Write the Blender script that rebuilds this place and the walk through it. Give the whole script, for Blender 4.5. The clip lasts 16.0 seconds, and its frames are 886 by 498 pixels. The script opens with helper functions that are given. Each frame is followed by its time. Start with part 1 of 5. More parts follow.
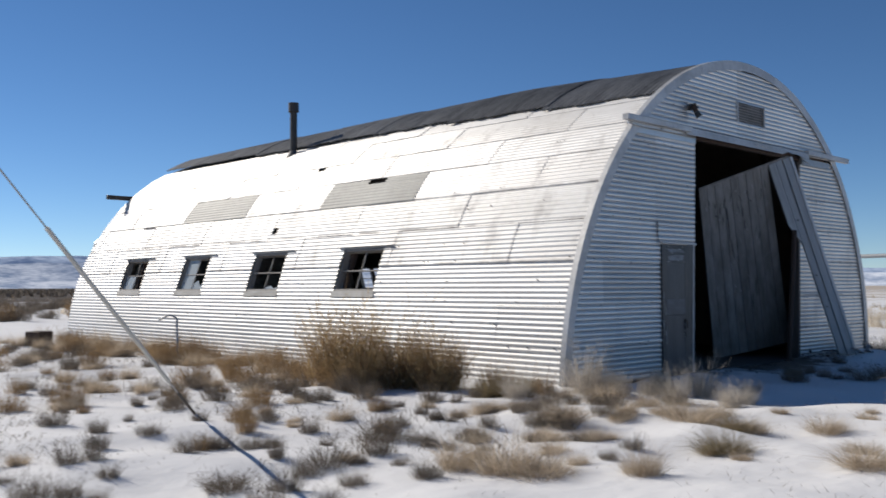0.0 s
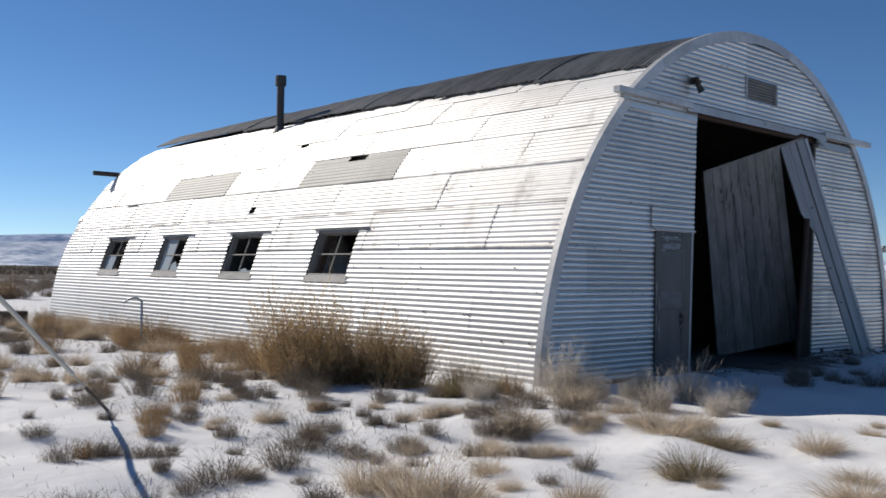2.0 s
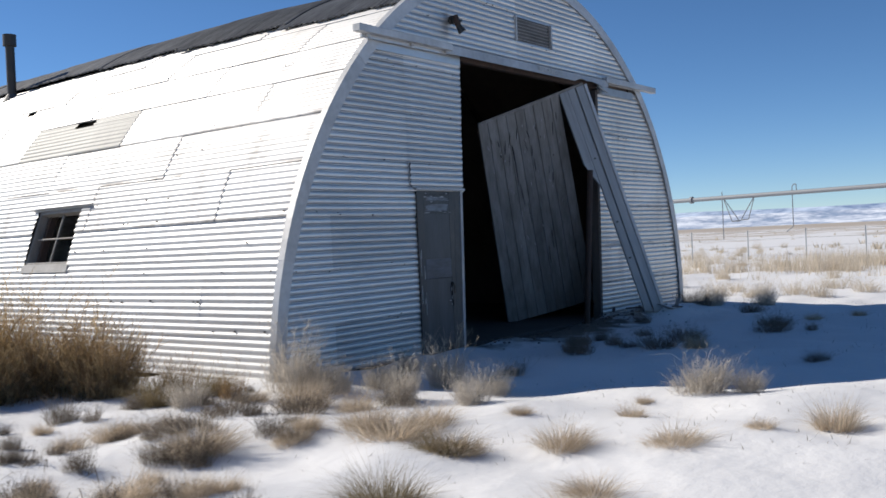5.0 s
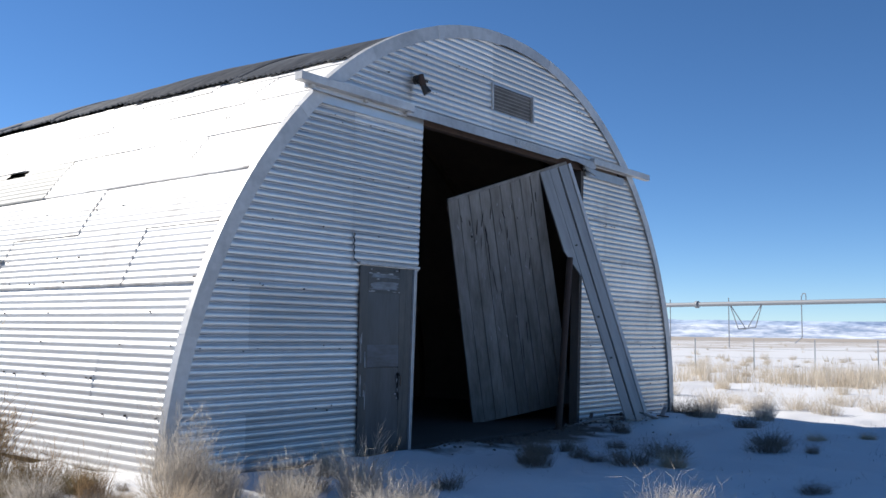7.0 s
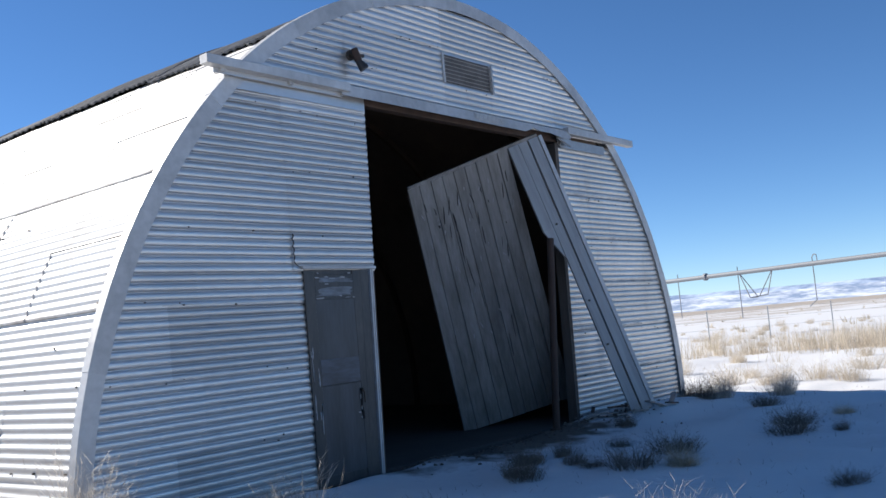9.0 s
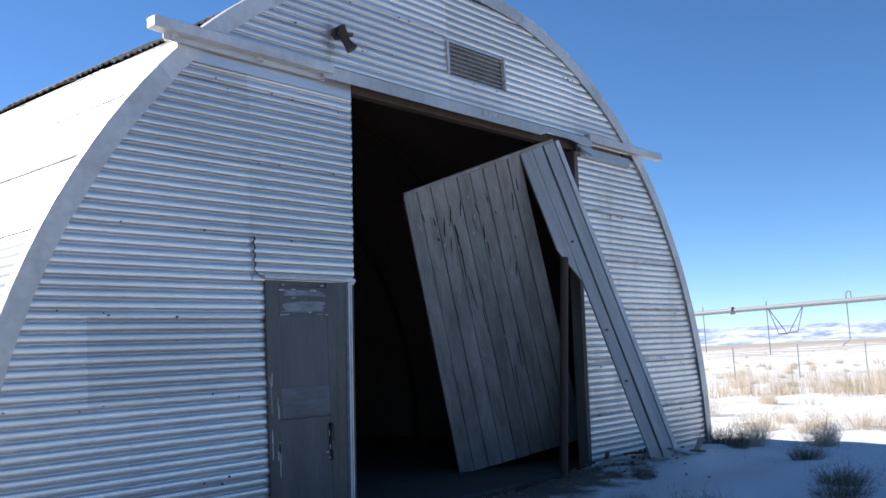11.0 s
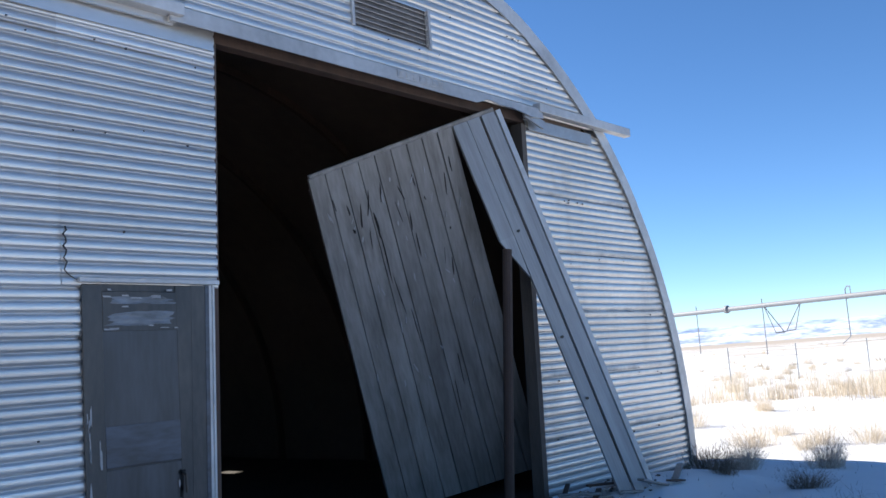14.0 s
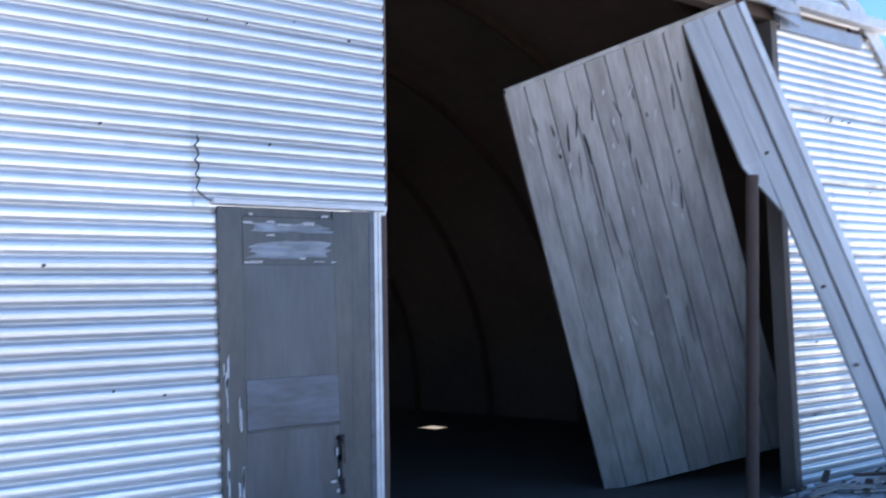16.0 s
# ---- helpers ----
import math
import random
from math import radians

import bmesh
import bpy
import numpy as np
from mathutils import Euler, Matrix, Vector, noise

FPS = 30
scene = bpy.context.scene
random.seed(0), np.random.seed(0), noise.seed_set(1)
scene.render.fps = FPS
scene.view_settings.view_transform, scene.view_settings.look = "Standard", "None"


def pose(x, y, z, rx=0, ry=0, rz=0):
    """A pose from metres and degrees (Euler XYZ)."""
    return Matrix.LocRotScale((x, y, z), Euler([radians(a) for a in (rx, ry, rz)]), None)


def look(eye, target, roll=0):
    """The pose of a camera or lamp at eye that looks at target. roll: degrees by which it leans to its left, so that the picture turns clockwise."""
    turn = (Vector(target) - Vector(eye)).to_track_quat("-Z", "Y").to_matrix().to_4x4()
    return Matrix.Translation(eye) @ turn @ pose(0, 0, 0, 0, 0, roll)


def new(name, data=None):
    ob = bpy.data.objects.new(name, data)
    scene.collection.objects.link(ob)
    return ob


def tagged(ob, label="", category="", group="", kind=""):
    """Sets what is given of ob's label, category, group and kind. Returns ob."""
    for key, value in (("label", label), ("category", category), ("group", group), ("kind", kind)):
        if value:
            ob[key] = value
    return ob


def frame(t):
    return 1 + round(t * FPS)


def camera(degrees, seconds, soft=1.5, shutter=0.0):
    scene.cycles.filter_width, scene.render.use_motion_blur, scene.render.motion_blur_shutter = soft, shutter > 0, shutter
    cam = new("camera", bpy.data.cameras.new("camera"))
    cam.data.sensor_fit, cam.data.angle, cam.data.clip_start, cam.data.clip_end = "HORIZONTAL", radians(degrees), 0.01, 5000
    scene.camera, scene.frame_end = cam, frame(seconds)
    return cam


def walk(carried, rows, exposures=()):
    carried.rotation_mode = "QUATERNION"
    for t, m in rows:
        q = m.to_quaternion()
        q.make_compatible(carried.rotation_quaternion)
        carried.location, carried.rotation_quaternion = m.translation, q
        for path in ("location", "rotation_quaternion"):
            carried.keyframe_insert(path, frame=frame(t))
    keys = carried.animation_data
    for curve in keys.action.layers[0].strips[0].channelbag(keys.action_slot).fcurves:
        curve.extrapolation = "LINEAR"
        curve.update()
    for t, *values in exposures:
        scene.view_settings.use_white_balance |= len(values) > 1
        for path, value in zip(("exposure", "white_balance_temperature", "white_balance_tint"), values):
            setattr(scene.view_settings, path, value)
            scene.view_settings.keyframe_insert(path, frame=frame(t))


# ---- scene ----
cam = camera(51.4, 16.0, shutter=0.3)
PATH = [
    (0, (-16.198, -7.982, 1.408), (-14.814, -6.54, 1.49), -0.2),
    (0.5, (-15.768, -7.933, 1.462), (-14.308, -6.567, 1.473), 0.3),
    (1, (-15.452, -7.792, 1.427), (-13.999, -6.417, 1.414), 1.3),
    (1.5, (-15.135, -7.664, 1.468), (-13.709, -6.262, 1.494), 1.6),
    (2, (-14.809, -7.645, 1.436), (-13.466, -6.163, 1.485), 0.9),
    (2.5, (-14.519, -7.612, 1.434), (-13.268, -6.053, 1.489), -1.1),
    (3, (-14.243, -7.543, 1.431), (-12.993, -5.983, 1.477), -1.8),
    (3.5, (-13.873, -7.548, 1.421), (-12.472, -6.12, 1.407), -2.2),
    (4, (-13.502, -7.571, 1.454), (-12.026, -6.221, 1.419), -1.9),
    (4.5, (-13.099, -7.391, 1.43), (-11.598, -6.07, 1.403), -1.6),
    (5, (-12.681, -7.324, 1.431), (-11.107, -6.091, 1.412), -2.6),
    (7.5, (-10.761, -6.824, 1.321), (-9.213, -5.575, 1.537), 0.8),
    (8, (-10.445, -6.698, 1.319), (-8.877, -5.478, 1.554), -1.0),
    (8.5, (-10.092, -6.673, 1.329), (-8.529, -5.449, 1.574), -4.2),
    (9, (-9.775, -6.566, 1.34), (-8.229, -5.31, 1.523), -5.2),
    (11.5, (-8.15, -5.797, 1.383), (-6.642, -4.505, 1.626), -2.6),
    (12, (-7.802, -5.777, 1.407), (-6.287, -4.491, 1.634), -2.7),
    (12.5, (-7.541, -5.618, 1.398), (-6.048, -4.307, 1.622), -3.5),
    (13, (-7.277, -5.473, 1.428), (-5.775, -4.172, 1.652), -3.4),
    (13.5, (-6.931, -5.381, 1.428), (-5.443, -4.07, 1.686), -4.6),
    (14, (-6.639, -5.24, 1.425), (-5.124, -3.959, 1.673), -4.2),
    (14.5, (-6.401, -5.003, 1.418), (-4.919, -3.687, 1.685), -3.3),
    (15, (-6.106, -4.73, 1.38), (-4.684, -3.364, 1.712), -3.7),
    (15.5, (-5.817, -4.566, 1.432), (-4.496, -3.095, 1.737), -2.1),
    (16, (-5.596, -4.325, 1.394), (-4.429, -2.711, 1.573), -2.6),
]
EXPOSURES = [(0, -0.1, 6540, 10), (1.5, -0.06, 6540, 10), (2.5, -0.1, 6540, 10), (3.5, 0.0, 6530, 10), (5, 0.16, 6490, 10), (7.3, 0.45, 6300, 10), (9, 0.52, 6320, 10), (12.5, 1.0, 6500, 10), (14, 1.06, 6480, 10), (15, 1.36, 6480, 10), (15.5, 1.65, 6520, 10), (16, 2.28, 6680, 14)]
walk(cam, [(t, look(eye, target, roll)) for t, eye, target, roll in PATH], EXPOSURES)

# ---- sun and sky: the sun stands behind the hut, a little towards its window side ----
SUN_DIR = Vector((-0.22, 1.0, 0.66)).normalized()
world = bpy.data.worlds.new("sky")
scene.world = world
world.use_nodes = True
wn = world.node_tree
sky = wn.nodes.new("ShaderNodeTexSky")
sky.sky_type = "NISHITA"
sky.sun_disc = False
sky.sun_elevation = math.asin(SUN_DIR.z)
sky.sun_rotation = math.atan2(SUN_DIR.x, SUN_DIR.y)
sky.altitude = 1500
sky.air_density, sky.dust_density, sky.ozone_density = 0.7, 0.0, 3.5
wn.nodes["Background"].inputs[1].default_value = 0.10
deep = wn.nodes.new("ShaderNodeHueSaturation")
deep.inputs["Saturation"].default_value = 1.13
wn.links.new(sky.outputs[0], deep.inputs["Color"])
wn.links.new(deep.outputs[0], wn.nodes["Background"].inputs[0])
sun = new("sun", bpy.data.lights.new("sun", "SUN"))
sun.data.energy, sun.data.angle, sun.data.color = 5.0, radians(0.53), (1.0, 0.935, 0.84)
sun.matrix_world = look(SUN_DIR * 60, (0, 0, 0))


# ---- materials ----
def material(name, base, rough=0.6, metal=0.0, grain=12.0, second=None, mix=0.5, bump=0.15, big=1.2, stretch=(1, 1, 1),
             rand=0.0, island=False, dist=0.01, spec=0.5, leaf=0.0, grain_up=None, sharp=0.35):
    """Two-scale noise between two colours, bump from the fine one, per-object or per-island variation."""
    m = bpy.data.materials.new(name)
    m.use_nodes = True
    n, l = m.node_tree.nodes, m.node_tree.links
    b = n["Principled BSDF"]
    second = second or tuple(c * 0.7 for c in base)
    tc = n.new("ShaderNodeTexCoord")
    geo = n.new("ShaderNodeNewGeometry")
    mp = n.new("ShaderNodeMapping")
    mp.inputs["Scale"].default_value = stretch
    if grain_up:                                         # the grain runs along this direction
        mp.vector_type = "TEXTURE"
        mp.inputs["Scale"].default_value = tuple(1 / v for v in stretch)
        mp.inputs["Rotation"].default_value = Vector((0, 0, 1)).rotation_difference(Vector(grain_up)).to_euler()
    l.new(geo.outputs["Position"], mp.inputs[0])
    fine, coarse = n.new("ShaderNodeTexNoise"), n.new("ShaderNodeTexNoise")
    fine.inputs["Scale"].default_value, fine.inputs["Detail"].default_value = grain, 6
    coarse.inputs["Scale"].default_value, coarse.inputs["Detail"].default_value = big, 5
    for t in (fine, coarse):
        l.new(mp.outputs[0], t.inputs[0])
    add = n.new("ShaderNodeMath")
    add.operation = "MULTIPLY_ADD"
    l.new(fine.outputs[0], add.inputs[0])
    add.inputs[1].default_value = 0.6
    l.new(coarse.outputs[0], add.inputs[2])
    ramp = n.new("ShaderNodeMapRange")
    ramp.inputs[1].default_value, ramp.inputs[2].default_value = 0.8 - sharp, 0.8 + sharp
    ramp.inputs[3].default_value, ramp.inputs[4].default_value = 0.0, 1.0
    l.new(add.outputs[0], ramp.inputs[0])
    mixn = n.new("ShaderNodeMix")
    mixn.data_type = "RGBA"
    mixn.inputs[6].default_value, mixn.inputs[7].default_value = (*base, 1), (*second, 1)
    sc = n.new("ShaderNodeMath")
    sc.operation = "MULTIPLY"
    sc.inputs[1].default_value = min(1.0, mix * 2)
    l.new(ramp.outputs[0], sc.inputs[0])
    l.new(sc.outputs[0], mixn.inputs[0])
    out = mixn.outputs[2]
    if rand:
        hsv = n.new("ShaderNodeHueSaturation")
        rng = n.new("ShaderNodeMapRange")
        rng.inputs[3].default_value, rng.inputs[4].default_value = 1 - rand, 1 + rand
        if island:
            l.new(geo.outputs["Random Per Island"], rng.inputs[0])
        else:
            l.new(n.new("ShaderNodeObjectInfo").outputs["Random"], rng.inputs[0])
        l.new(rng.outputs[0], hsv.inputs["Value"])
        l.new(out, hsv.inputs["Color"])
        out = hsv.outputs[0]
    l.new(out, b.inputs["Base Color"])
    b.inputs["Roughness"].default_value, b.inputs["Metallic"].default_value = rough, metal
    b.inputs["Specular IOR Level"].default_value = spec
    if leaf:
        tr = n.new("ShaderNodeBsdfTranslucent")
        l.new(out, tr.inputs[0])
        ms = n.new("ShaderNodeMixShader")
        ms.inputs[0].default_value = leaf
        l.new(b.outputs[0], ms.inputs[1])
        l.new(tr.outputs[0], ms.inputs[2])
        l.new(ms.outputs[0], n["Material Output"].inputs[0])
    if bump:
        bp = n.new("ShaderNodeBump")
        bp.inputs["Strength"].default_value, bp.inputs["Distance"].default_value = bump, dist
        l.new(fine.outputs[0], bp.inputs["Height"])
        l.new(bp.outputs[0], b.inputs["Normal"])
    return m


def stain_edges(m, colour):
    """Broken brown weathering along the laps of a sheet and down its face in runs."""
    n, l = m.node_tree.nodes, m.node_tree.links
    b = n["Principled BSDF"]
    clean = b.inputs["Base Color"].links[0].from_socket
    tc, sep = n.new("ShaderNodeTexCoord"), n.new("ShaderNodeSeparateXYZ")
    l.new(tc.outputs["Generated"], sep.inputs[0])
    geo = n.new("ShaderNodeNewGeometry")
    masks = []
    for axis, reach, scale in (("Z", 0.11, (3, 2.2, 3)), ("Y", 0.022, (3, 3, 5)), ("Z", 1.0, (2, 2.6, 0.55))):
        mp, nz = n.new("ShaderNodeMapping"), n.new("ShaderNodeTexNoise")
        mp.inputs["Scale"].default_value = scale
        l.new(geo.outputs["Position"], mp.inputs[0])
        l.new(mp.outputs[0], nz.inputs[0])
        nz.inputs["Scale"].default_value, nz.inputs["Detail"].default_value = 1.0, 8
        nz.inputs["Roughness"].default_value = 0.7
        ramp = n.new("ShaderNodeMapRange")
        lo, hi, top = (0.40, 0.62, 0.7 if axis == "Z" else 0.45) if reach < 1 else (0.52, 0.76, 0.38)
        ramp.inputs[1].default_value, ramp.inputs[2].default_value, ramp.inputs[4].default_value = lo, hi, top
        l.new(nz.outputs[0], ramp.inputs[0])
        if reach < 1:
            near = n.new("ShaderNodeMapRange")
            near.inputs[1].default_value, near.inputs[2].default_value = 0.0, reach
            near.inputs[3].default_value, near.inputs[4].default_value = 1.0, 0.0
            l.new(sep.outputs[axis], near.inputs[0])
            mul = n.new("ShaderNodeMath")
            mul.operation = "MULTIPLY"
            l.new(near.outputs[0], mul.inputs[0])
            l.new(ramp.outputs[0], mul.inputs[1])
            masks.append(mul.outputs[0])
        else:
            masks.append(ramp.outputs[0])
    total = masks[0]
    for k in masks[1:]:
        big = n.new("ShaderNodeMath")
        big.operation = "MAXIMUM"
        l.new(total, big.inputs[0])
        l.new(k, big.inputs[1])
        total = big.outputs[0]
    mx = n.new("ShaderNodeMix")
    mx.data_type = "RGBA"
    l.new(total, mx.inputs[0])
    l.new(clean, mx.inputs[6])
    mx.inputs[7].default_value = (*colour, 1)
    l.new(mx.outputs[2], b.inputs["Base Color"])
    for name, dirty in (("Roughness", 0.95), ("Metallic", 0.0), ("Specular IOR Level", 0.1)):
        to = n.new("ShaderNodeMapRange")
        to.inputs[3].default_value, to.inputs[4].default_value = b.inputs[name].default_value, dirty
        l.new(total, to.inputs[0])
        l.new(to.outputs[0], b.inputs[name])


GALV = material("weathered_white_metal", (0.64, 0.628, 0.61), 0.34, 0.68, 9, (0.47, 0.46, 0.446), 0.42, 0.10, 0.7, (1, 1, 2.2), 0.12, dist=0.004)
# Right side's dimness is put into a darker second tone and grey stains.
GALV_DIM = material("dimmed_stained_metal", (0.64, 0.628, 0.61), 0.32, 0.72, 9, (0.42, 0.41, 0.396), 0.5, 0.12, 0.7, (1, 1, 2.2), 0.07, dist=0.004)
stain_edges(GALV_DIM, (0.24, 0.23, 0.22))
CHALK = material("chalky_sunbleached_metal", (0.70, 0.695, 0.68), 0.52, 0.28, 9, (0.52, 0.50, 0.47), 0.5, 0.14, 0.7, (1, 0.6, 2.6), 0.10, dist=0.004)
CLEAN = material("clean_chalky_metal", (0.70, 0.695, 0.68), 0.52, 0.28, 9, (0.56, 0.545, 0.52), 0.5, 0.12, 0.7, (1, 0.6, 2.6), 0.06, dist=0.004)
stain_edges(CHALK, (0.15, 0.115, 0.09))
GALV_TRIM = material("galvanised_trim", (0.60, 0.60, 0.595), 0.5, 0.35, 14, (0.33, 0.325, 0.32), 0.5, 0.3, 1.5, rand=0.06, dist=0.003)
FIBRE = material("weathered_fibreglass", (0.40, 0.39, 0.35), 0.6, 0.0, 10, (0.27, 0.26, 0.23), 0.5, 0.15, 0.9, rand=0.05)
TAR = material("tarred_metal", (0.030, 0.033, 0.038), 0.62, 0.0, 7, (0.19, 0.195, 0.20), 0.5, 0.6, 1.3, (0.7, 2.5, 0.7), 0.3, spec=0.4)
WOOD = material("weathered_grey_wood", (0.34, 0.32, 0.295), 0.75, 0.0, 16, (0.20, 0.18, 0.16), 0.6, 0.35, 1.2, (6, 6, 0.6), 0.1)
DARK_WOOD = material("old_brown_grey_wood", (0.13, 0.11, 0.095), 0.8, 0.0, 16, (0.05, 0.042, 0.036), 0.6, 0.35, 1.2, (6, 6, 0.6))
BOARD = material("worn_painted_board", (0.27, 0.262, 0.252), 0.36, 0.0, 7, (0.13, 0.122, 0.112), 0.5, 0.35, 1.6, (5, 5, 0.9), 0.14, sharp=0.26, grain_up=(-1.23, -0.47, 3.10))
WOOD_PALE = material("flaking_pale_wood", (0.52, 0.505, 0.475), 0.75, 0.0, 30, (0.30, 0.28, 0.25), 0.55, 0.4, 3.0, (1, 1, 3), 0.1)
BOARD_LIGHT = material("pale_painted_board", (0.42, 0.425, 0.43), 0.45, 0.1, 10, (0.25, 0.25, 0.25), 0.5, 0.2, 1.5, (8, 8, 0.5), 0.07, grain_up=(-1.0, 0.74, 3.73))
FLAKE = material("flaking_paint", (0.44, 0.44, 0.45), 0.5, 0.0, 30, (0.2, 0.2, 0.2))
PEEL = material("peeled_zinc_facing", (0.20, 0.22, 0.25), 0.35, 0.3, 7, (0.055, 0.055, 0.056), 0.85, 0.5, 3.0, (2, 2, 7))
OLD_TIMBER = material("dark_brown_timber", (0.10, 0.060, 0.042), 0.8, 0.0, 18, (0.05, 0.032, 0.025), 0.6, 0.3, 1.5, (4, 4, 0.6), 0.15)
LINER = material("dark_fibreboard", (0.17, 0.125, 0.10), 0.85, 0.0, 6, (0.10, 0.075, 0.062), 0.6, 0.1, 0.6)
DOOR = material("bare_grey_door", (0.070, 0.066, 0.062), 0.42, 0.15, 14, (0.036, 0.038, 0.040), 0.8, 0.2, 2.4, (2.2, 2.2, 0.7), sharp=0.2)
DOOR_PANEL = material("dark_door_panel", (0.044, 0.045, 0.048), 0.40, 0.15, 12, (0.066, 0.071, 0.080), 0.7, 0.15, 2.0, (3.0, 3.0, 0.5), sharp=0.2)
# Blue-grey of the post strip; on the lock rail it paints in a sheen.
DOOR_BLUE = material("blue_grey_with_sheen", (0.072, 0.086, 0.114), 0.38, 0.15, 12, (0.044, 0.048, 0.056), 0.6, 0.15, 3.0, (0.8, 0.8, 3.0), sharp=0.22)
# Near-black painted in for the dark inside the lock hole and cracks.
HOLLOW_BLACK = material("black_hollow", (0.006, 0.006, 0.007), 0.9, 0.0, 20, (0.012, 0.011, 0.010))
RUST = material("rusty_iron", (0.045, 0.026, 0.019), 0.85, 0.0, 25, (0.06, 0.04, 0.032), 0.6, 0.3, 3)
DARK_IRON = material("dark_iron", (0.05, 0.05, 0.052), 0.5, 0.6, 25, (0.09, 0.075, 0.06), 0.5, 0.2, 4)
STEEL = material("dull_galvanised_steel", (0.40, 0.41, 0.42), 0.45, 0.7, 20, (0.28, 0.28, 0.28), 0.5, 0.1, 3)
CONCRETE = material("dusty_concrete", (0.09, 0.08, 0.07), 0.9, 0.0, 20, (0.05, 0.044, 0.038), 0.5, 0.2, 1.2)
OLD_STEEL = material("dark_dull_steel", (0.24, 0.25, 0.27), 0.55, 0.4, 18, (0.10, 0.105, 0.115), 0.5, 0.1, 3)
PIPE = material("grey_weathered_pipe", (0.25, 0.26, 0.28), 0.65, 0.2, 18, (0.25, 0.26, 0.27), 0.5, 0.1, 1)
SOIL = material("frozen_dark_soil", (0.085, 0.07, 0.055), 0.95, 0, 30, (0.16, 0.135, 0.11), 0.5, 0.5, 3, rand=0.3, island=True)
TUBE = material("pale_plastic_tube", (0.48, 0.465, 0.43), 0.5, 0.0, 12, (0.50, 0.48, 0.43), 0.4, 0.05, 2)
STRAW = material("dry_straw_grass", (0.74, 0.63, 0.49), 0.8, 0, 20, (0.32, 0.25, 0.175), 0.5, 0, 3, rand=0.4, island=True, spec=0.2, leaf=0.42)
SAGE = material("grey_sage_twigs", (0.27, 0.225, 0.18), 0.85, 0, 20, (0.085, 0.07, 0.056), 0.5, 0, 3, rand=0.45, island=True, spec=0.2, leaf=0.30)
OLIVE = material("olive_dry_grass", (0.36, 0.285, 0.165), 0.85, 0, 20, (0.13, 0.10, 0.055), 0.5, 0, 3, rand=0.45, island=True, spec=0.2, leaf=0.34)
WISP = material("bleached_wispy_grass", (0.78, 0.69, 0.56), 0.85, 0, 20, (0.50, 0.42, 0.31), 0.5, 0, 3, rand=0.25, island=True, spec=0.2, leaf=0.55)
FROST = material("pale_sage_twigs", (0.70, 0.64, 0.56), 0.85, 0, 20, (0.34, 0.30, 0.25), 0.5, 0, 3, rand=0.4, island=True, spec=0.2, leaf=0.50)
BRUSH = material("brown_rabbitbrush_twigs", (0.43, 0.30, 0.165), 0.85, 0, 20, (0.19, 0.125, 0.07), 0.5, 0, 3, rand=0.45, island=True, spec=0.2, leaf=0.36)
SEED = material("golden_seed_heads", (0.64, 0.47, 0.26), 0.85, 0, 20, (0.26, 0.185, 0.085), 0.5, 0, 3, rand=0.35, island=True, spec=0.2, leaf=0.42)


def glass_material():
    m = bpy.data.materials.new("dusty_glass")
    m.use_nodes = True
    n, l = m.node_tree.nodes, m.node_tree.links
    b = n["Principled BSDF"]
    b.inputs["Base Color"].default_value = (0.55, 0.6, 0.62, 1)
    b.inputs["Roughness"].default_value = 0.12
    b.inputs["IOR"].default_value = 1.5
    t = n.new("ShaderNodeBsdfTransparent")
    mx = n.new("ShaderNodeMixShader")
    mx.inputs[0].default_value = 0.55
    l.new(t.outputs[0], mx.inputs[1])
    l.new(b.outputs[0], mx.inputs[2])
    l.new(mx.outputs[0], n["Material Output"].inputs[0])
    return m


GLASS = glass_material()


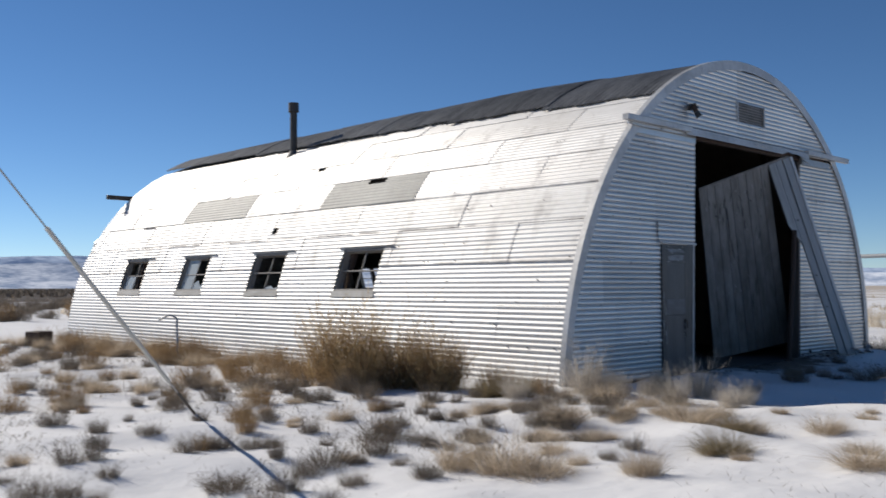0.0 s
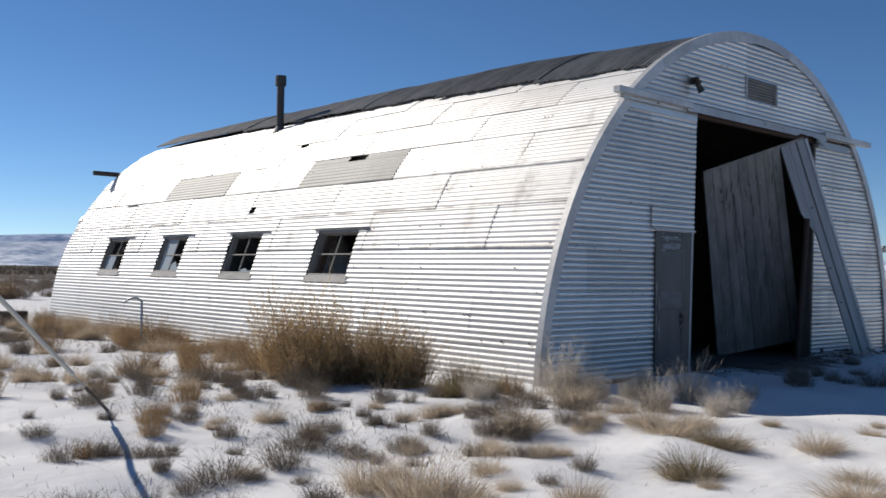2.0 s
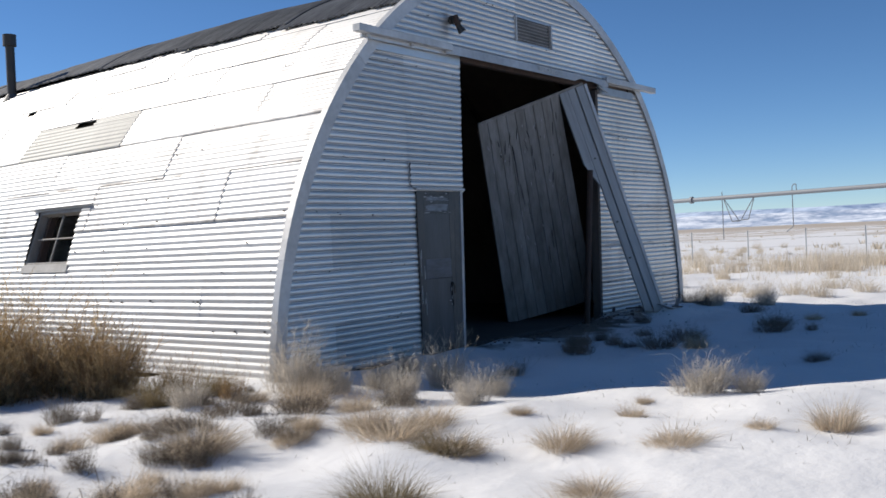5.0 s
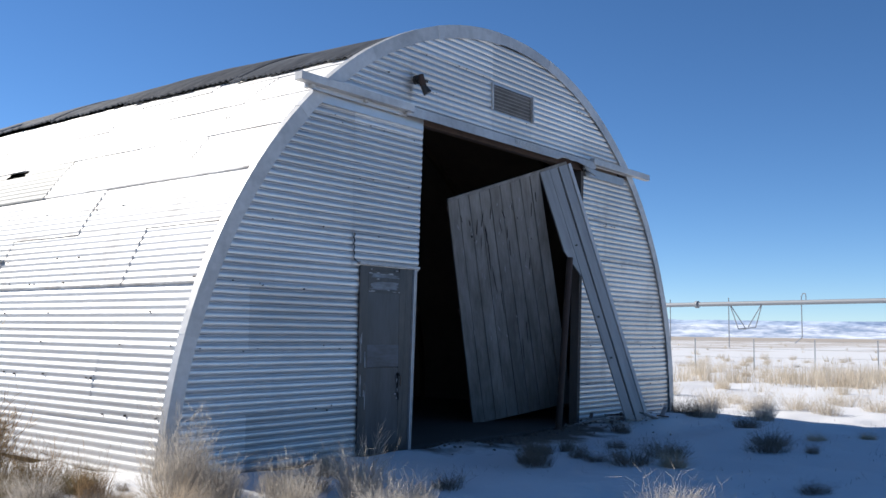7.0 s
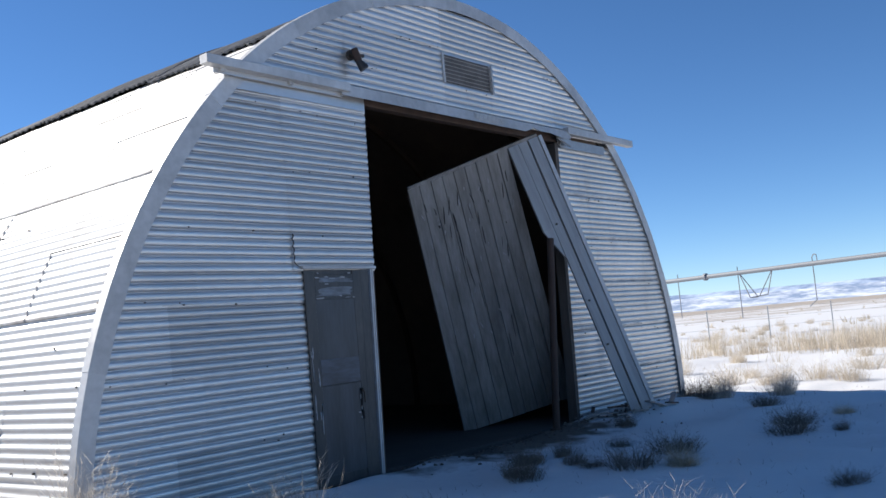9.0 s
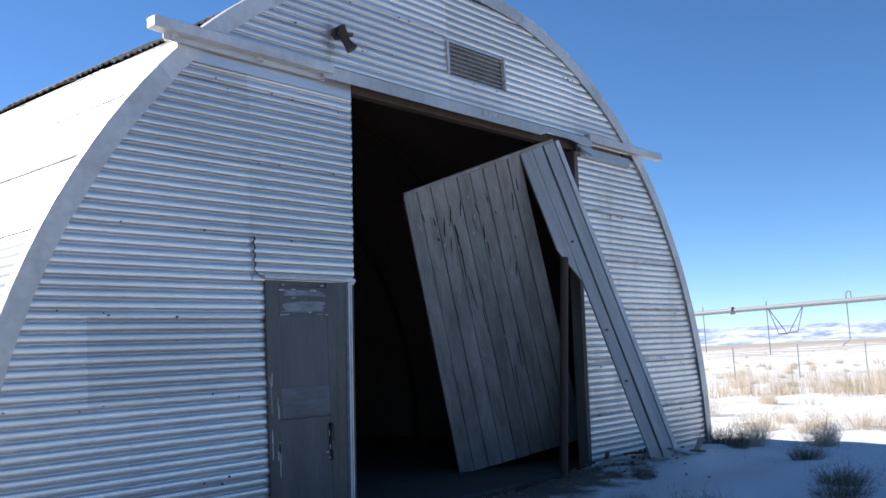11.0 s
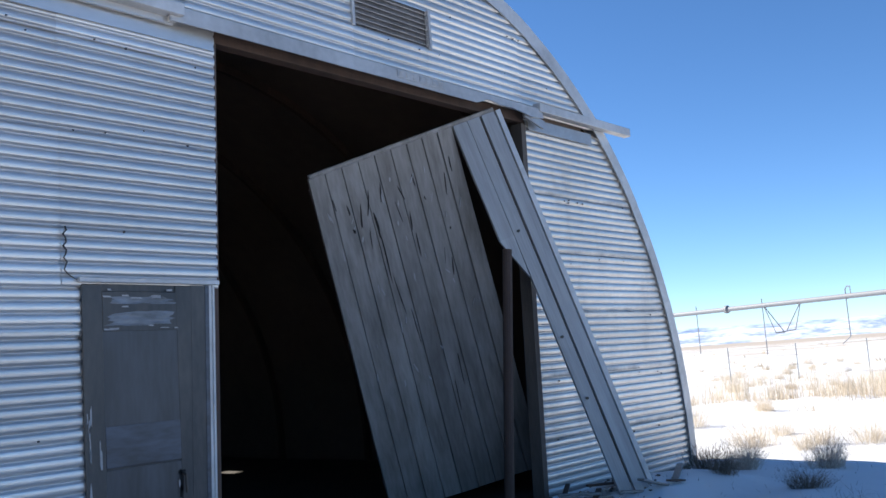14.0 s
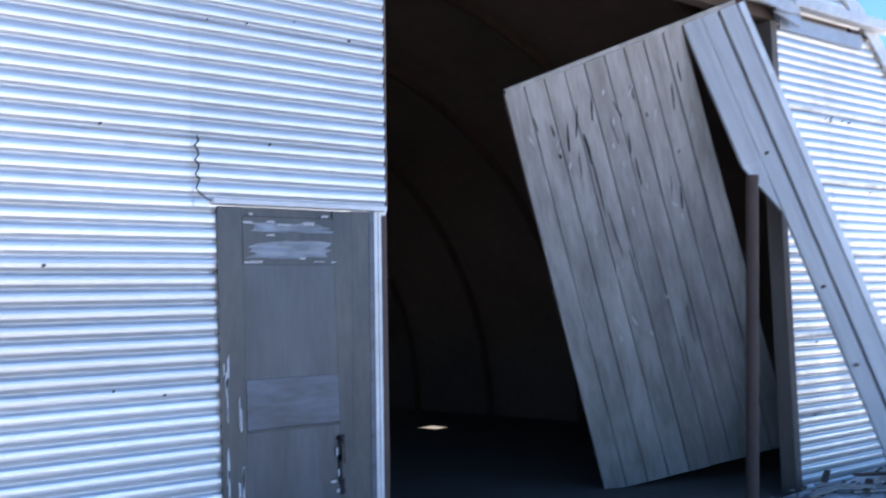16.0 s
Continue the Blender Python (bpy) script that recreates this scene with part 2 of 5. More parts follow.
def snow_material():
    """Snow, with bare brush-coloured patches that thicken in the far fields."""
    m = bpy.data.materials.new("snow_field")
    m.use_nodes = True
    n, l = m.node_tree.nodes, m.node_tree.links
    b = n["Principled BSDF"]
    geo = n.new("ShaderNodeNewGeometry")
    vl = n.new("ShaderNodeVectorMath")
    vl.operation = "LENGTH"
    l.new(geo.outputs["Position"], vl.inputs[0])
    sep = n.new("ShaderNodeSeparateXYZ")
    l.new(geo.outputs["Position"], sep.inputs[0])
    # dark brush belts lie behind the hut, pale stubble to its other side
    side = n.new("ShaderNodeMapRange")
    ratio = n.new("ShaderNodeMath")
    ratio.operation = "DIVIDE"
    l.new(sep.outputs["X"], ratio.inputs[0])
    l.new(vl.outputs["Value"], ratio.inputs[1])
    l.new(ratio.outputs[0], side.inputs[0])
    side.inputs[1].default_value, side.inputs[2].default_value = 0.45, 0.75
    far = n.new("ShaderNodeMapRange")
    far.inputs[1].default_value, far.inputs[2].default_value = 35, 130
    l.new(vl.outputs["Value"], far.inputs[0])
    nz, nz2 = n.new("ShaderNodeTexNoise"), n.new("ShaderNodeTexNoise")
    nz.inputs["Scale"].default_value, nz.inputs["Detail"].default_value = 0.09, 9
    nz2.inputs["Scale"].default_value, nz2.inputs["Detail"].default_value = 0.9, 6
    for t in (nz, nz2):
        l.new(geo.outputs["Position"], t.inputs[0])
    amount = n.new("ShaderNodeMix")
    amount.data_type = "FLOAT"
    l.new(side.outputs[0], amount.inputs[0])
    amount.inputs[2].default_value, amount.inputs[3].default_value = 0.62, 0.27
    mul = n.new("ShaderNodeMath")
    mul.operation = "MULTIPLY"
    l.new(amount.outputs[0], mul.inputs[0])
    l.new(far.outputs[0], mul.inputs[1])
    addn = n.new("ShaderNodeMath")
    l.new(mul.outputs[0], addn.inputs[0])
    l.new(nz.outputs[0], addn.inputs[1])
    stubble = n.new("ShaderNodeMapRange")
    stubble.inputs[1].default_value, stubble.inputs[2].default_value = 260, 700
    stubble.inputs[3].default_value, stubble.inputs[4].default_value = 0.0, 0.5
    l.new(vl.outputs["Value"], stubble.inputs[0])
    with_stubble = n.new("ShaderNodeMath")
    l.new(addn.outputs[0], with_stubble.inputs[0])
    l.new(stubble.outputs[0], with_stubble.inputs[1])
    addn = with_stubble
    add2 = n.new("ShaderNodeMath")
    add2.operation = "MULTIPLY_ADD"
    l.new(nz2.outputs[0], add2.inputs[0])
    add2.inputs[1].default_value = 0.25
    l.new(addn.outputs[0], add2.inputs[2])
    edge = n.new("ShaderNodeMapRange")
    edge.inputs[1].default_value, edge.inputs[2].default_value = 0.82, 0.98
    l.new(add2.outputs[0], edge.inputs[0])
    brush = n.new("ShaderNodeMix")
    brush.data_type = "RGBA"
    brush.inputs[6].default_value, brush.inputs[7].default_value = (0.085, 0.068, 0.055, 1), (0.46, 0.40, 0.335, 1)
    l.new(side.outputs[0], brush.inputs[0])
    mx = n.new("ShaderNodeMix")
    mx.data_type = "RGBA"
    mx.inputs[6].default_value = (0.74, 0.735, 0.73, 1)
    l.new(edge.outputs[0], mx.inputs[0])
    l.new(brush.outputs[2], mx.inputs[7])
    # trodden soil in and before the wide doorway
    off, dist = n.new("ShaderNodeMapping"), n.new("ShaderNodeVectorMath")
    off.inputs["Location"].default_value, off.inputs["Scale"].default_value = (0.35, 0.2, 0.0), (0.42, 1.15, 0.0)
    dist.operation = "LENGTH"
    l.new(geo.outputs["Position"], off.inputs[0])
    l.new(off.outputs[0], dist.inputs[0])
    nz3 = n.new("ShaderNodeTexNoise")
    nz3.inputs["Scale"].default_value, nz3.inputs["Detail"].default_value = 2.6, 9
    l.new(geo.outputs["Position"], nz3.inputs[0])
    worn = n.new("ShaderNodeMath")
    worn.operation = "MULTIPLY_ADD"
    l.new(nz3.outputs[0], worn.inputs[0])
    worn.inputs[1].default_value = 1.5
    l.new(dist.outputs["Value"], worn.inputs[2])
    soil = n.new("ShaderNodeMapRange")
    soil.inputs[1].default_value, soil.inputs[2].default_value = 1.35, 1.75
    soil.inputs[3].default_value, soil.inputs[4].default_value = 1.0, 0.0
    l.new(worn.outputs[0], soil.inputs[0])
    trodden = n.new("ShaderNodeMix")
    trodden.data_type = "RGBA"
    l.new(soil.outputs[0], trodden.inputs[0])
    l.new(mx.outputs[2], trodden.inputs[6])
    trodden.inputs[7].default_value = (0.15, 0.13, 0.11, 1)
    l.new(trodden.outputs[2], b.inputs["Base Color"])
    b.inputs["Roughness"].default_value = 0.7
    b.inputs["Specular IOR Level"].default_value = 0.06
    g1, g2 = n.new("ShaderNodeTexNoise"), n.new("ShaderNodeTexNoise")
    g1.inputs["Scale"].default_value, g1.inputs["Detail"].default_value = 55, 4
    g2.inputs["Scale"].default_value, g2.inputs["Detail"].default_value = 3.2, 6
    for t in (g1, g2):
        l.new(geo.outputs["Position"], t.inputs[0])
    b1, b2 = n.new("ShaderNodeBump"), n.new("ShaderNodeBump")
    b1.inputs["Strength"].default_value, b1.inputs["Distance"].default_value = 0.25, 0.006
    b2.inputs["Strength"].default_value, b2.inputs["Distance"].default_value = 0.28, 0.09
    l.new(g1.outputs[0], b1.inputs["Height"])
    l.new(g2.outputs[0], b2.inputs["Height"])
    l.new(b2.outputs[0], b1.inputs["Normal"])
    l.new(b1.outputs[0], b.inputs["Normal"])
    return m


SNOW = snow_material()
# Distance haze is painted in: the slope colours are tinted pale blue.
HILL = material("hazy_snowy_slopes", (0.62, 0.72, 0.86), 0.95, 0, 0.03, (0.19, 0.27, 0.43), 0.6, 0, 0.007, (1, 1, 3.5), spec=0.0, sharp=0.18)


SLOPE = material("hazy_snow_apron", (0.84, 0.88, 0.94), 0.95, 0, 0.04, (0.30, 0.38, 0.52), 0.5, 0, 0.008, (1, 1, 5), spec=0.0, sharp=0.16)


# ---- mesh helpers ----
def raw(name, verts, faces, mat, parent=None, label="", smooth=False):
    me = bpy.data.meshes.new(name)
    me.from_pydata([tuple(map(float, v)) for v in verts], [], faces)
    me.materials.append(mat)
    if smooth:
        me.polygons.foreach_set("use_smooth", [True] * len(me.polygons))
    me.update()
    ob = new(name, me)
    if parent:
        ob.parent = parent
    if label:
        ob["label"] = label
    return ob


def part(name, bm, mat, parent=None, label="", smooth=False):
    me = bpy.data.meshes.new(name)
    bmesh.ops.recalc_face_normals(bm, faces=bm.faces)
    bm.to_mesh(me)
    bm.free()
    me.materials.append(mat)
    if smooth:
        me.polygons.foreach_set("use_smooth", [True] * len(me.polygons))
    ob = new(name, me)
    if parent:
        ob.parent = parent
    if label:
        ob["label"] = label
    return ob


def frame3(origin, u, v, w):
    """A matrix with the given axes as columns."""
    m = Matrix.Identity(4)
    for i, a in enumerate((Vector(u).normalized(), Vector(v).normalized(), Vector(w).normalized())):
        m[0][i], m[1][i], m[2][i] = a
    m.translation = origin
    return m


def add_box(bm, size, m, bevel=0.0):
    r = bmesh.ops.create_cube(bm, size=1.0, matrix=m @ Matrix.Diagonal((*size, 1)))
    if bevel:
        es = {e for v in r["verts"] for e in v.link_edges}
        bmesh.ops.bevel(bm, geom=list(es), offset=bevel, segments=1, affect="EDGES")


def box(name, size, m, mat, parent=None, label="", bevel=0.004):
    bm = bmesh.new()
    add_box(bm, size, m, bevel)
    return part(name, bm, mat, parent, label)


def rod_matrix(a, b):
    a, b = Vector(a), Vector(b)
    return Matrix.Translation((a + b) / 2) @ (b - a).to_track_quat("Z", "Y").to_matrix().to_4x4(), (b - a).length


def add_rod(bm, a, b, r, r2=None, n=10):
    m, length = rod_matrix(a, b)
    bmesh.ops.create_cone(bm, cap_ends=True, segments=n, radius1=r, radius2=r if r2 is None else r2, depth=length, matrix=m)


def rod(name, a, b, r, mat, parent=None, label="", n=12, r2=None):
    bm = bmesh.new()
    add_rod(bm, a, b, r, r2, n)
    return part(name, bm, mat, parent, label, smooth=False)


def empty(name, at, label, category, group="", kind=""):
    e = new(name)
    e.location = at
    e.empty_display_size = 0.2
    return tagged(e, label, category, group, kind)


# ---- ground ----
rng = np.random.default_rng(4)
WAVES = [(k * np.cos(a), k * np.sin(a), p, h) for k, a, p, h in zip(
    rng.uniform(0.35, 7.0, 26), rng.uniform(0, 6.28, 26), rng.uniform(0, 6.28, 26), rng.uniform(0.5, 1.0, 26))]


def ground_z(x, y):
    x, y = np.asarray(x, float), np.asarray(y, float)
    z = np.zeros(np.broadcast(x, y).shape)
    for kx, ky, p, h in WAVES:
        k = math.hypot(kx, ky)
        z = z + 0.044 * h / (0.7 + k) * np.sin(kx * x + ky * y + p)
    z = z + 0.16 * np.exp(-((x - 2.1) / 1.0) ** 2 - ((y + 0.6) / 0.6) ** 2)
    d = np.hypot(x + 6, y)
    z = z * np.clip(1.0 - (d - 40) / 200, 0.1, 1)
    inside = np.clip((5.08 - np.abs(x + 1.13)) / 0.2, 0, 1) * np.clip((y + 0.12) / 0.15, 0, 1) * np.clip((17.0 - y) / 0.2, 0, 1)
    return z * (1 - inside) - 0.10 * inside


def graded(lo, hi, step, reach):
    core = list(np.arange(lo, hi + 1e-6, step))
    out, s = [], step
    x = hi
    while x < reach:
        s *= 1.16
        x += s
        out.append(x)
    back, s = [], step
    x = lo
    while x > -reach:
        s *= 1.16
        x -= s
        back.append(x)
    return np.array(back[::-1] + core + out)


gx, gy = graded(-17, 8, 0.11, 4500), graded(-9, 8, 0.11, 4500)
X, Y = np.meshgrid(gx, gy)
Z = ground_z(X, Y)
nx, ny = len(gx), len(gy)
idx = np.arange(nx * ny).reshape(ny, nx)
quads = np.stack([idx[:-1, :-1], idx[:-1, 1:], idx[1:, 1:], idx[1:, :-1]], -1).reshape(-1, 4)
me = bpy.data.meshes.new("ground")
me.from_pydata(np.stack([X, Y, Z], -1).reshape(-1, 3).tolist(), [], quads.tolist())
me.materials.append(SNOW)
me.polygons.foreach_set("use_smooth", [True] * len(me.polygons))
tagged(new("ground", me), "trampled melting snow over a flat sagebrush plain", "ground", kind="structure")

# ---- far hills, a ring of low ridges beyond the plain ----
verts, faces = [], []
STEPS = 360
for i in range(STEPS + 1):
    a = 2 * math.pi * i / STEPS                       # from +x towards +y
    ux, uy = math.cos(a), math.sin(a)
    az = math.degrees(a)
    mesa = max(0.0, 1 - (abs(az - 61) / 16.5) ** 7) if abs(az - 61) < 16.5 else 0.0
    n1 = noise.noise((ux * 6, uy * 6, 0.3)) * 0.5 + noise.noise((ux * 22, uy * 22, 2.3)) * 0.25 + noise.noise((ux * 60, uy * 60, 5)) * 0.1
    h = 3600 * (0.0185 + 0.006 * n1 + 0.0135 * mesa)
    for d, f in ((3150, -0.02), (3350, 0.22 + 0.1 * n1), (3520, 0.75 + 0.12 * n1), (3600, 1.0), (3900, 0.9)):
        jig = noise.noise((ux * 30 + d, uy * 30, d * 0.01)) * 40
        verts.append((ux * (d + jig), uy * (d + jig), h * f))
for i in range(STEPS):
    for j in range(4):
        q = i * 5 + j
        faces.append((q, q + 5, q + 6, q + 1))
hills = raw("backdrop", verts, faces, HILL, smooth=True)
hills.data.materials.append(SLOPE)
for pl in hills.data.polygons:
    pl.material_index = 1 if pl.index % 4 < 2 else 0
tagged(hills, "hazy blue snow-dusted mesa and far ridges", "mountains", kind="structure")

# ---- the hut ----
CX, R, LENGTH = -1.13, 5.08, 17.2
PITCH, AMP = 0.0755, 0.0098
RISE = 1.038                                         # the vault is a little taller than a half circle
LEAN = 0.034                                         # and the whole hut leans to one side, metres for each metre up
hut = empty("quonset_hut", (CX, 0, 0), "weathered white corrugated metal quonset hut with a tarred roof", "building")


def P(theta, y, r):
    a = radians(theta)
    z = RISE * r * math.sin(a)
    return (CX + LEAN * z - r * math.cos(a), y, z)


HUT0 = Matrix.Translation((-CX, 0, 0))


def attach(ob, parent=hut):
    """Hang a part, built in world places, on the hut without moving it."""
    ob.parent = parent
    if parent is hut:
        ob.matrix_parent_inverse = HUT0
    return ob


WIN_Y = [4.40 + 2.975 * k for k in range(4)]
WIN_W, WIN_LO, WIN_HI = 1.15, 14.6, 23.6
ROOF_HOLE = (14.0, 15.1)


def shell(name, r, th0, th1, y0, y1, ysteps, tsteps, holes, mat, parent, label="", lip=0.012, corr=True, seed=0, ragged=0.0, lift=0.0):
    """A sheet bent to the vault, corrugated along its length, with openings left out."""
    ys = sorted(set([round(v, 4) for v in np.linspace(y0, y1, ysteps + 1)] +
                    [h for a, b, _, _ in holes for h in (a, b) if y0 < h < y1]))
    ts = sorted(set([round(v, 4) for v in np.linspace(th0, th1, tsteps + 1)] +
                    [h for _, _, a, b in holes for h in (a, b) if th0 < h < th1]))
    vs, fs = [], []
    for i, t in enumerate(ts):
        f = (t - th0) / (th1 - th0)
        for y in ys:
            wob = 0.005 * noise.noise((y * 0.9 + seed, t * 0.12, seed * 0.7)) + 0.003 * noise.noise((y * 3.1, t * 0.3, seed))
            wob += 0.06 * min(1.0, y / 5.0) * min(1.0, max(0.0, (min(t, 180 - t) - 32) / 25))
            tt = t
            if ragged and i < 2:
                tt += ragged * (noise.noise((y * 1.7, seed, 1.0)) + 0.6 * noise.noise((y * 6.0, seed, 4.0)))
            rr = r + lift * min(1.0, y / 4.0) * min(1.0, max(0.0, (min(t, 180 - t) - 59) / 14)) + wob + lip * (1 - f) + lip * 0.7 * (1 - (y - y0) / (y1 - y0))
            if corr == "across":
                rr += AMP * math.sin(2 * math.pi * y / 0.115)
            elif corr:
                rr += 0.75 * AMP * math.sin(2 * math.pi * radians(tt) * R / PITCH)
            vs.append(P(tt, y, rr))
    m = len(ys)
    for i in range(len(ts) - 1):
        for j in range(m - 1):
            tc, yc = (ts[i] + ts[i + 1]) / 2, (ys[j] + ys[j + 1]) / 2
            if any(a < yc < b and c < tc < d for a, b, c, d in holes):
                continue
            fs.append((i * m + j, i * m + m + j, i * m + m + j + 1, i * m + j + 1))
    if corr:                                             # turned-in edges give the sheet its thickness
        base = len(vs)
        for i, t in enumerate(ts):
            p = Vector(vs[i * m])
            c = Vector((CX, p.y, 0))
            vs.append(tuple(p + (c - p).normalized() * 0.020))
        for i in range(len(ts) - 1):
            tc = (ts[i] + ts[i + 1]) / 2
            if not any(a < y0 + 0.02 < b and c < tc < d for a, b, c, d in holes):
                fs.append((i * m, base + i, base + i + 1, i * m + m))
        base = len(vs)
        for j, y in enumerate(ys):
            p = Vector(vs[j])
            c = Vector((CX, p.y, 0))
            vs.append(tuple(p + (c - p).normalized() * 0.018))
        for j in range(m - 1):
            yc = (ys[j] + ys[j + 1]) / 2
            if not any(a < yc < b and c < ts[0] + 0.05 < d for a, b, c, d in holes):
                fs.append((j, j + 1, base + j + 1, base + j))
    ob = raw(name, vs, fs, mat, smooth=True)
    ob.data.set_sharp_from_angle(angle=radians(50))
    if label:
        ob["label"] = label
    if parent is hut:
        return attach(ob)
    ob.parent = parent
    return ob


win_holes = [(y, y + WIN_W, WIN_LO, WIN_HI) for y in WIN_Y]
RIGHT_Y = 15.6
right_holes = [(RIGHT_Y, RIGHT_Y + WIN_W, 180 - WIN_HI, 180 - WIN_LO)]
light_hole = [(ROOF_HOLE[0], ROOF_HOLE[1], 103.0, 108.5)]
lining = shell("side_wall", R - 0.10, 0, 180, 0.06, LENGTH - 0.05, 16, 90, win_holes + right_holes + light_hole, LINER, hut,
               "dark fibreboard lining of the vault", lip=0, corr=False)

ROWS = [-1.8 + 7.2 * k for k in range(10)]
TEARS = {(6, 2): (7.85, 8.13, 46.9, 48.3), (4, 2): (8.13, 8.36, 28.3, 30.0), (4, 5): (13.8, 14.6, 33.4, 34.3), (5, 2): (5.33, 5.85, 39.9, 41.2)}
for mirror in (False, True):
    for k in range(9):
        lo, hi = max(0.0, ROWS[k] - 0.25), ROWS[k + 1]
        first = 1.38 if k % 2 else 2.72
        cuts = [0.012] + [first + 2.80 * j for j in range(7) if first + 2.80 * j < LENGTH - 0.3] + [LENGTH]
        for j in range(len(cuts) - 1):
            a, b = cuts[j], cuts[j + 1] + (0.06 if j < len(cuts) - 2 else 0)
            patch = k == 5 and j in (2, 4) and not mirror
            holes = [] if patch and j == 4 else list(win_holes)
            n_t = max(6, int((hi - lo) / 7.2 * 48))
            extra = [TEARS[(k, j)]] if (k, j) in TEARS and not mirror else []
            if mirror:
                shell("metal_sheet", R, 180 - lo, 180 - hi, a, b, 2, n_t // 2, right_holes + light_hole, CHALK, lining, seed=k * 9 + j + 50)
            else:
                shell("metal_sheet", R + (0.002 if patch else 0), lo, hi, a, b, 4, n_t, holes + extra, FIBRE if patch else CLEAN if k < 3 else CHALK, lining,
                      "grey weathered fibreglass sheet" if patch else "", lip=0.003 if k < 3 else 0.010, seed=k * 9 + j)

# tarred sheets over the crown
roof = shell("roof", R - 0.02, 56, 124, 0.016, LENGTH - 0.02, 8, 60, light_hole, TAR, hut, "black tarred corrugated crown", lip=0, corr=False)
EDGE = [57.2, 58.8, 60.6, 61.1, 61.8, 62.7, 63.7]
ycuts = [0.014, 2.4, 4.9, 7.3, 9.8, 12.2, 14.7, LENGTH + 0.05]
for j in range(7):
    for a, b, seed in ((EDGE[j], 76, 1), (75.6, 104.4, 2), (104, 180 - EDGE[j], 3)):
        shell("roof_sheet", R + 0.050 + 0.014 * (j % 2), a, b, ycuts[j], ycuts[j + 1] + 0.05, 126, 10 if b < 100 else 14, light_hole, TAR, roof,
              seed=j * 5 + seed, ragged=0.9 if seed == 1 else 0.0, lip=0.006, corr="across", lift=0.11)

# ---- front wall ----
def jamb_l(z):
    return -2.93 + 0.031 * z


def jamb_r(z):
    return 0.845 + 0.037 * z


def arch_half(z, r=R - 0.03):
    return math.sqrt(max(0.0, r * r - (z / RISE) ** 2))


def corrugation(z):
    """Broad flat ridges parted by narrow rounded grooves."""
    f = (z / PITCH + 0.20) % 1.0
    return 0.002 - 0.0068 * (1 - math.cos(2 * math.pi * f / 0.44)) if f < 0.44 else 0.002 + 0.0022 * math.sin(math.pi * (f - 0.44) / 0.56)


def front_sheet(z0, z1, left, right, parent, y=0.0, out=-1, lip=0.007, seed=0, holes=(), mat=None):
    """A flat corrugated sheet between two edges that may follow the arch; left and right are functions of height."""
    n = max(4, round((z1 - z0) / PITCH * 14))
    cols = 7
    vs, fs = [], []
    zs = [z0 + (z1 - z0) * i / n for i in range(n + 1)]
    for z in zs:
        a, b = left(z), right(z)
        a, b = max(a, CX + LEAN * z - arch_half(z)), min(b, CX + LEAN * z + arch_half(z))
        if b < a:
            a = b = (a + b) / 2
        for j in range(cols + 1):
            x = a + (b - a) * j / cols
            wob = 0.005 * noise.noise((x * 1.1 + seed, z * 1.3, seed * 0.3)) + 0.003 * noise.noise((x * 3.5, z * 4.0, seed))
            d = corrugation(z) + wob + lip * (1 - (z - z0) / (z1 - z0)) + 0.004 * j / cols
            vs.append((x, y + out * d, z))
    m = cols + 1
    for i in range(n):
        for j in range(cols):
            q = (i * m + j, i * m + j + 1, i * m + m + j + 1, i * m + m + j)
            cx = sum(vs[k][0] for k in q) / 4
            cz = (zs[i] + zs[i + 1]) / 2
            if vs[q[1]][0] - vs[q[0]][0] < 0.002 or any(a < cx < b and c < cz < d for a, b, c, d in holes):
                continue
            fs.append(q)
    return raw("metal_sheet", vs, fs, mat or GALV, parent, smooth=True)


def const(v):
    return lambda z: v


def arch_plate(name, y0, y1, r, openings, mat, label):
    """An end wall of thickness y0..y1 cut to the vault, built from upright strips with openings left out."""
    bm = bmesh.new()
    xs = sorted(set([round(CX + v, 3) for v in np.linspace(-r, r, 49)] + [o for a, b, _, _ in openings for o in (a, b)]))
    for a, b in zip(xs, xs[1:]):
        top = RISE * min(math.sqrt(max(0, r * r - (a - CX) ** 2)), math.sqrt(max(0, r * r - (b - CX) ** 2)))
        if top < 0.05:
            continue
        spans = [(0.0, top)]
        for oa, ob_, oz0, oz1 in openings:
            if oa - 1e-3 <= a and b <= ob_ + 1e-3:
                spans = [s for lo, hi in spans for s in ((lo, min(hi, oz0)), (max(lo, oz1), hi)) if s[1] - s[0] > 0.01]
        for lo, hi in spans:
            add_box(bm, (b - a, y1 - y0, hi - lo), Matrix.Translation(((a + b) / 2, (y0 + y1) / 2, (lo + hi) / 2)))
    bmesh.ops.remove_doubles(bm, verts=bm.verts[:], dist=0.0005)
    for v in bm.verts:
        v.co.x += LEAN * v.co.z
    return attach(part(name, bm, mat, None, label))


front = arch_plate("front_wall", 0.02, 0.10, R - 0.11, [(-3.86, -2.90, 0, 2.08), (-2.90, 0.90, 0, 3.86), (-1.53, -0.60, 4.29, 4.63)], LINER,
                   "corrugated front wall with a wide door opening")
front.matrix_parent_inverse = HUT0
FRONT_Z = [0.0, 0.56, 1.18, 1.80, 2.085]
for i in range(4):
    z0, z1 = FRONT_Z[i] - (0.02 if i else 0), FRONT_Z[i + 1]
    split = -5.05 if i % 2 else -5.35
    attach(front_sheet(z0, z1, const(-9), const(split), None, seed=i), front)
    attach(front_sheet(z0, z1, const(split - 0.05), const(-3.83), None, seed=i + 20), front)
UP_Z = [2.07, 2.42, 3.02, 3.63, 3.94]
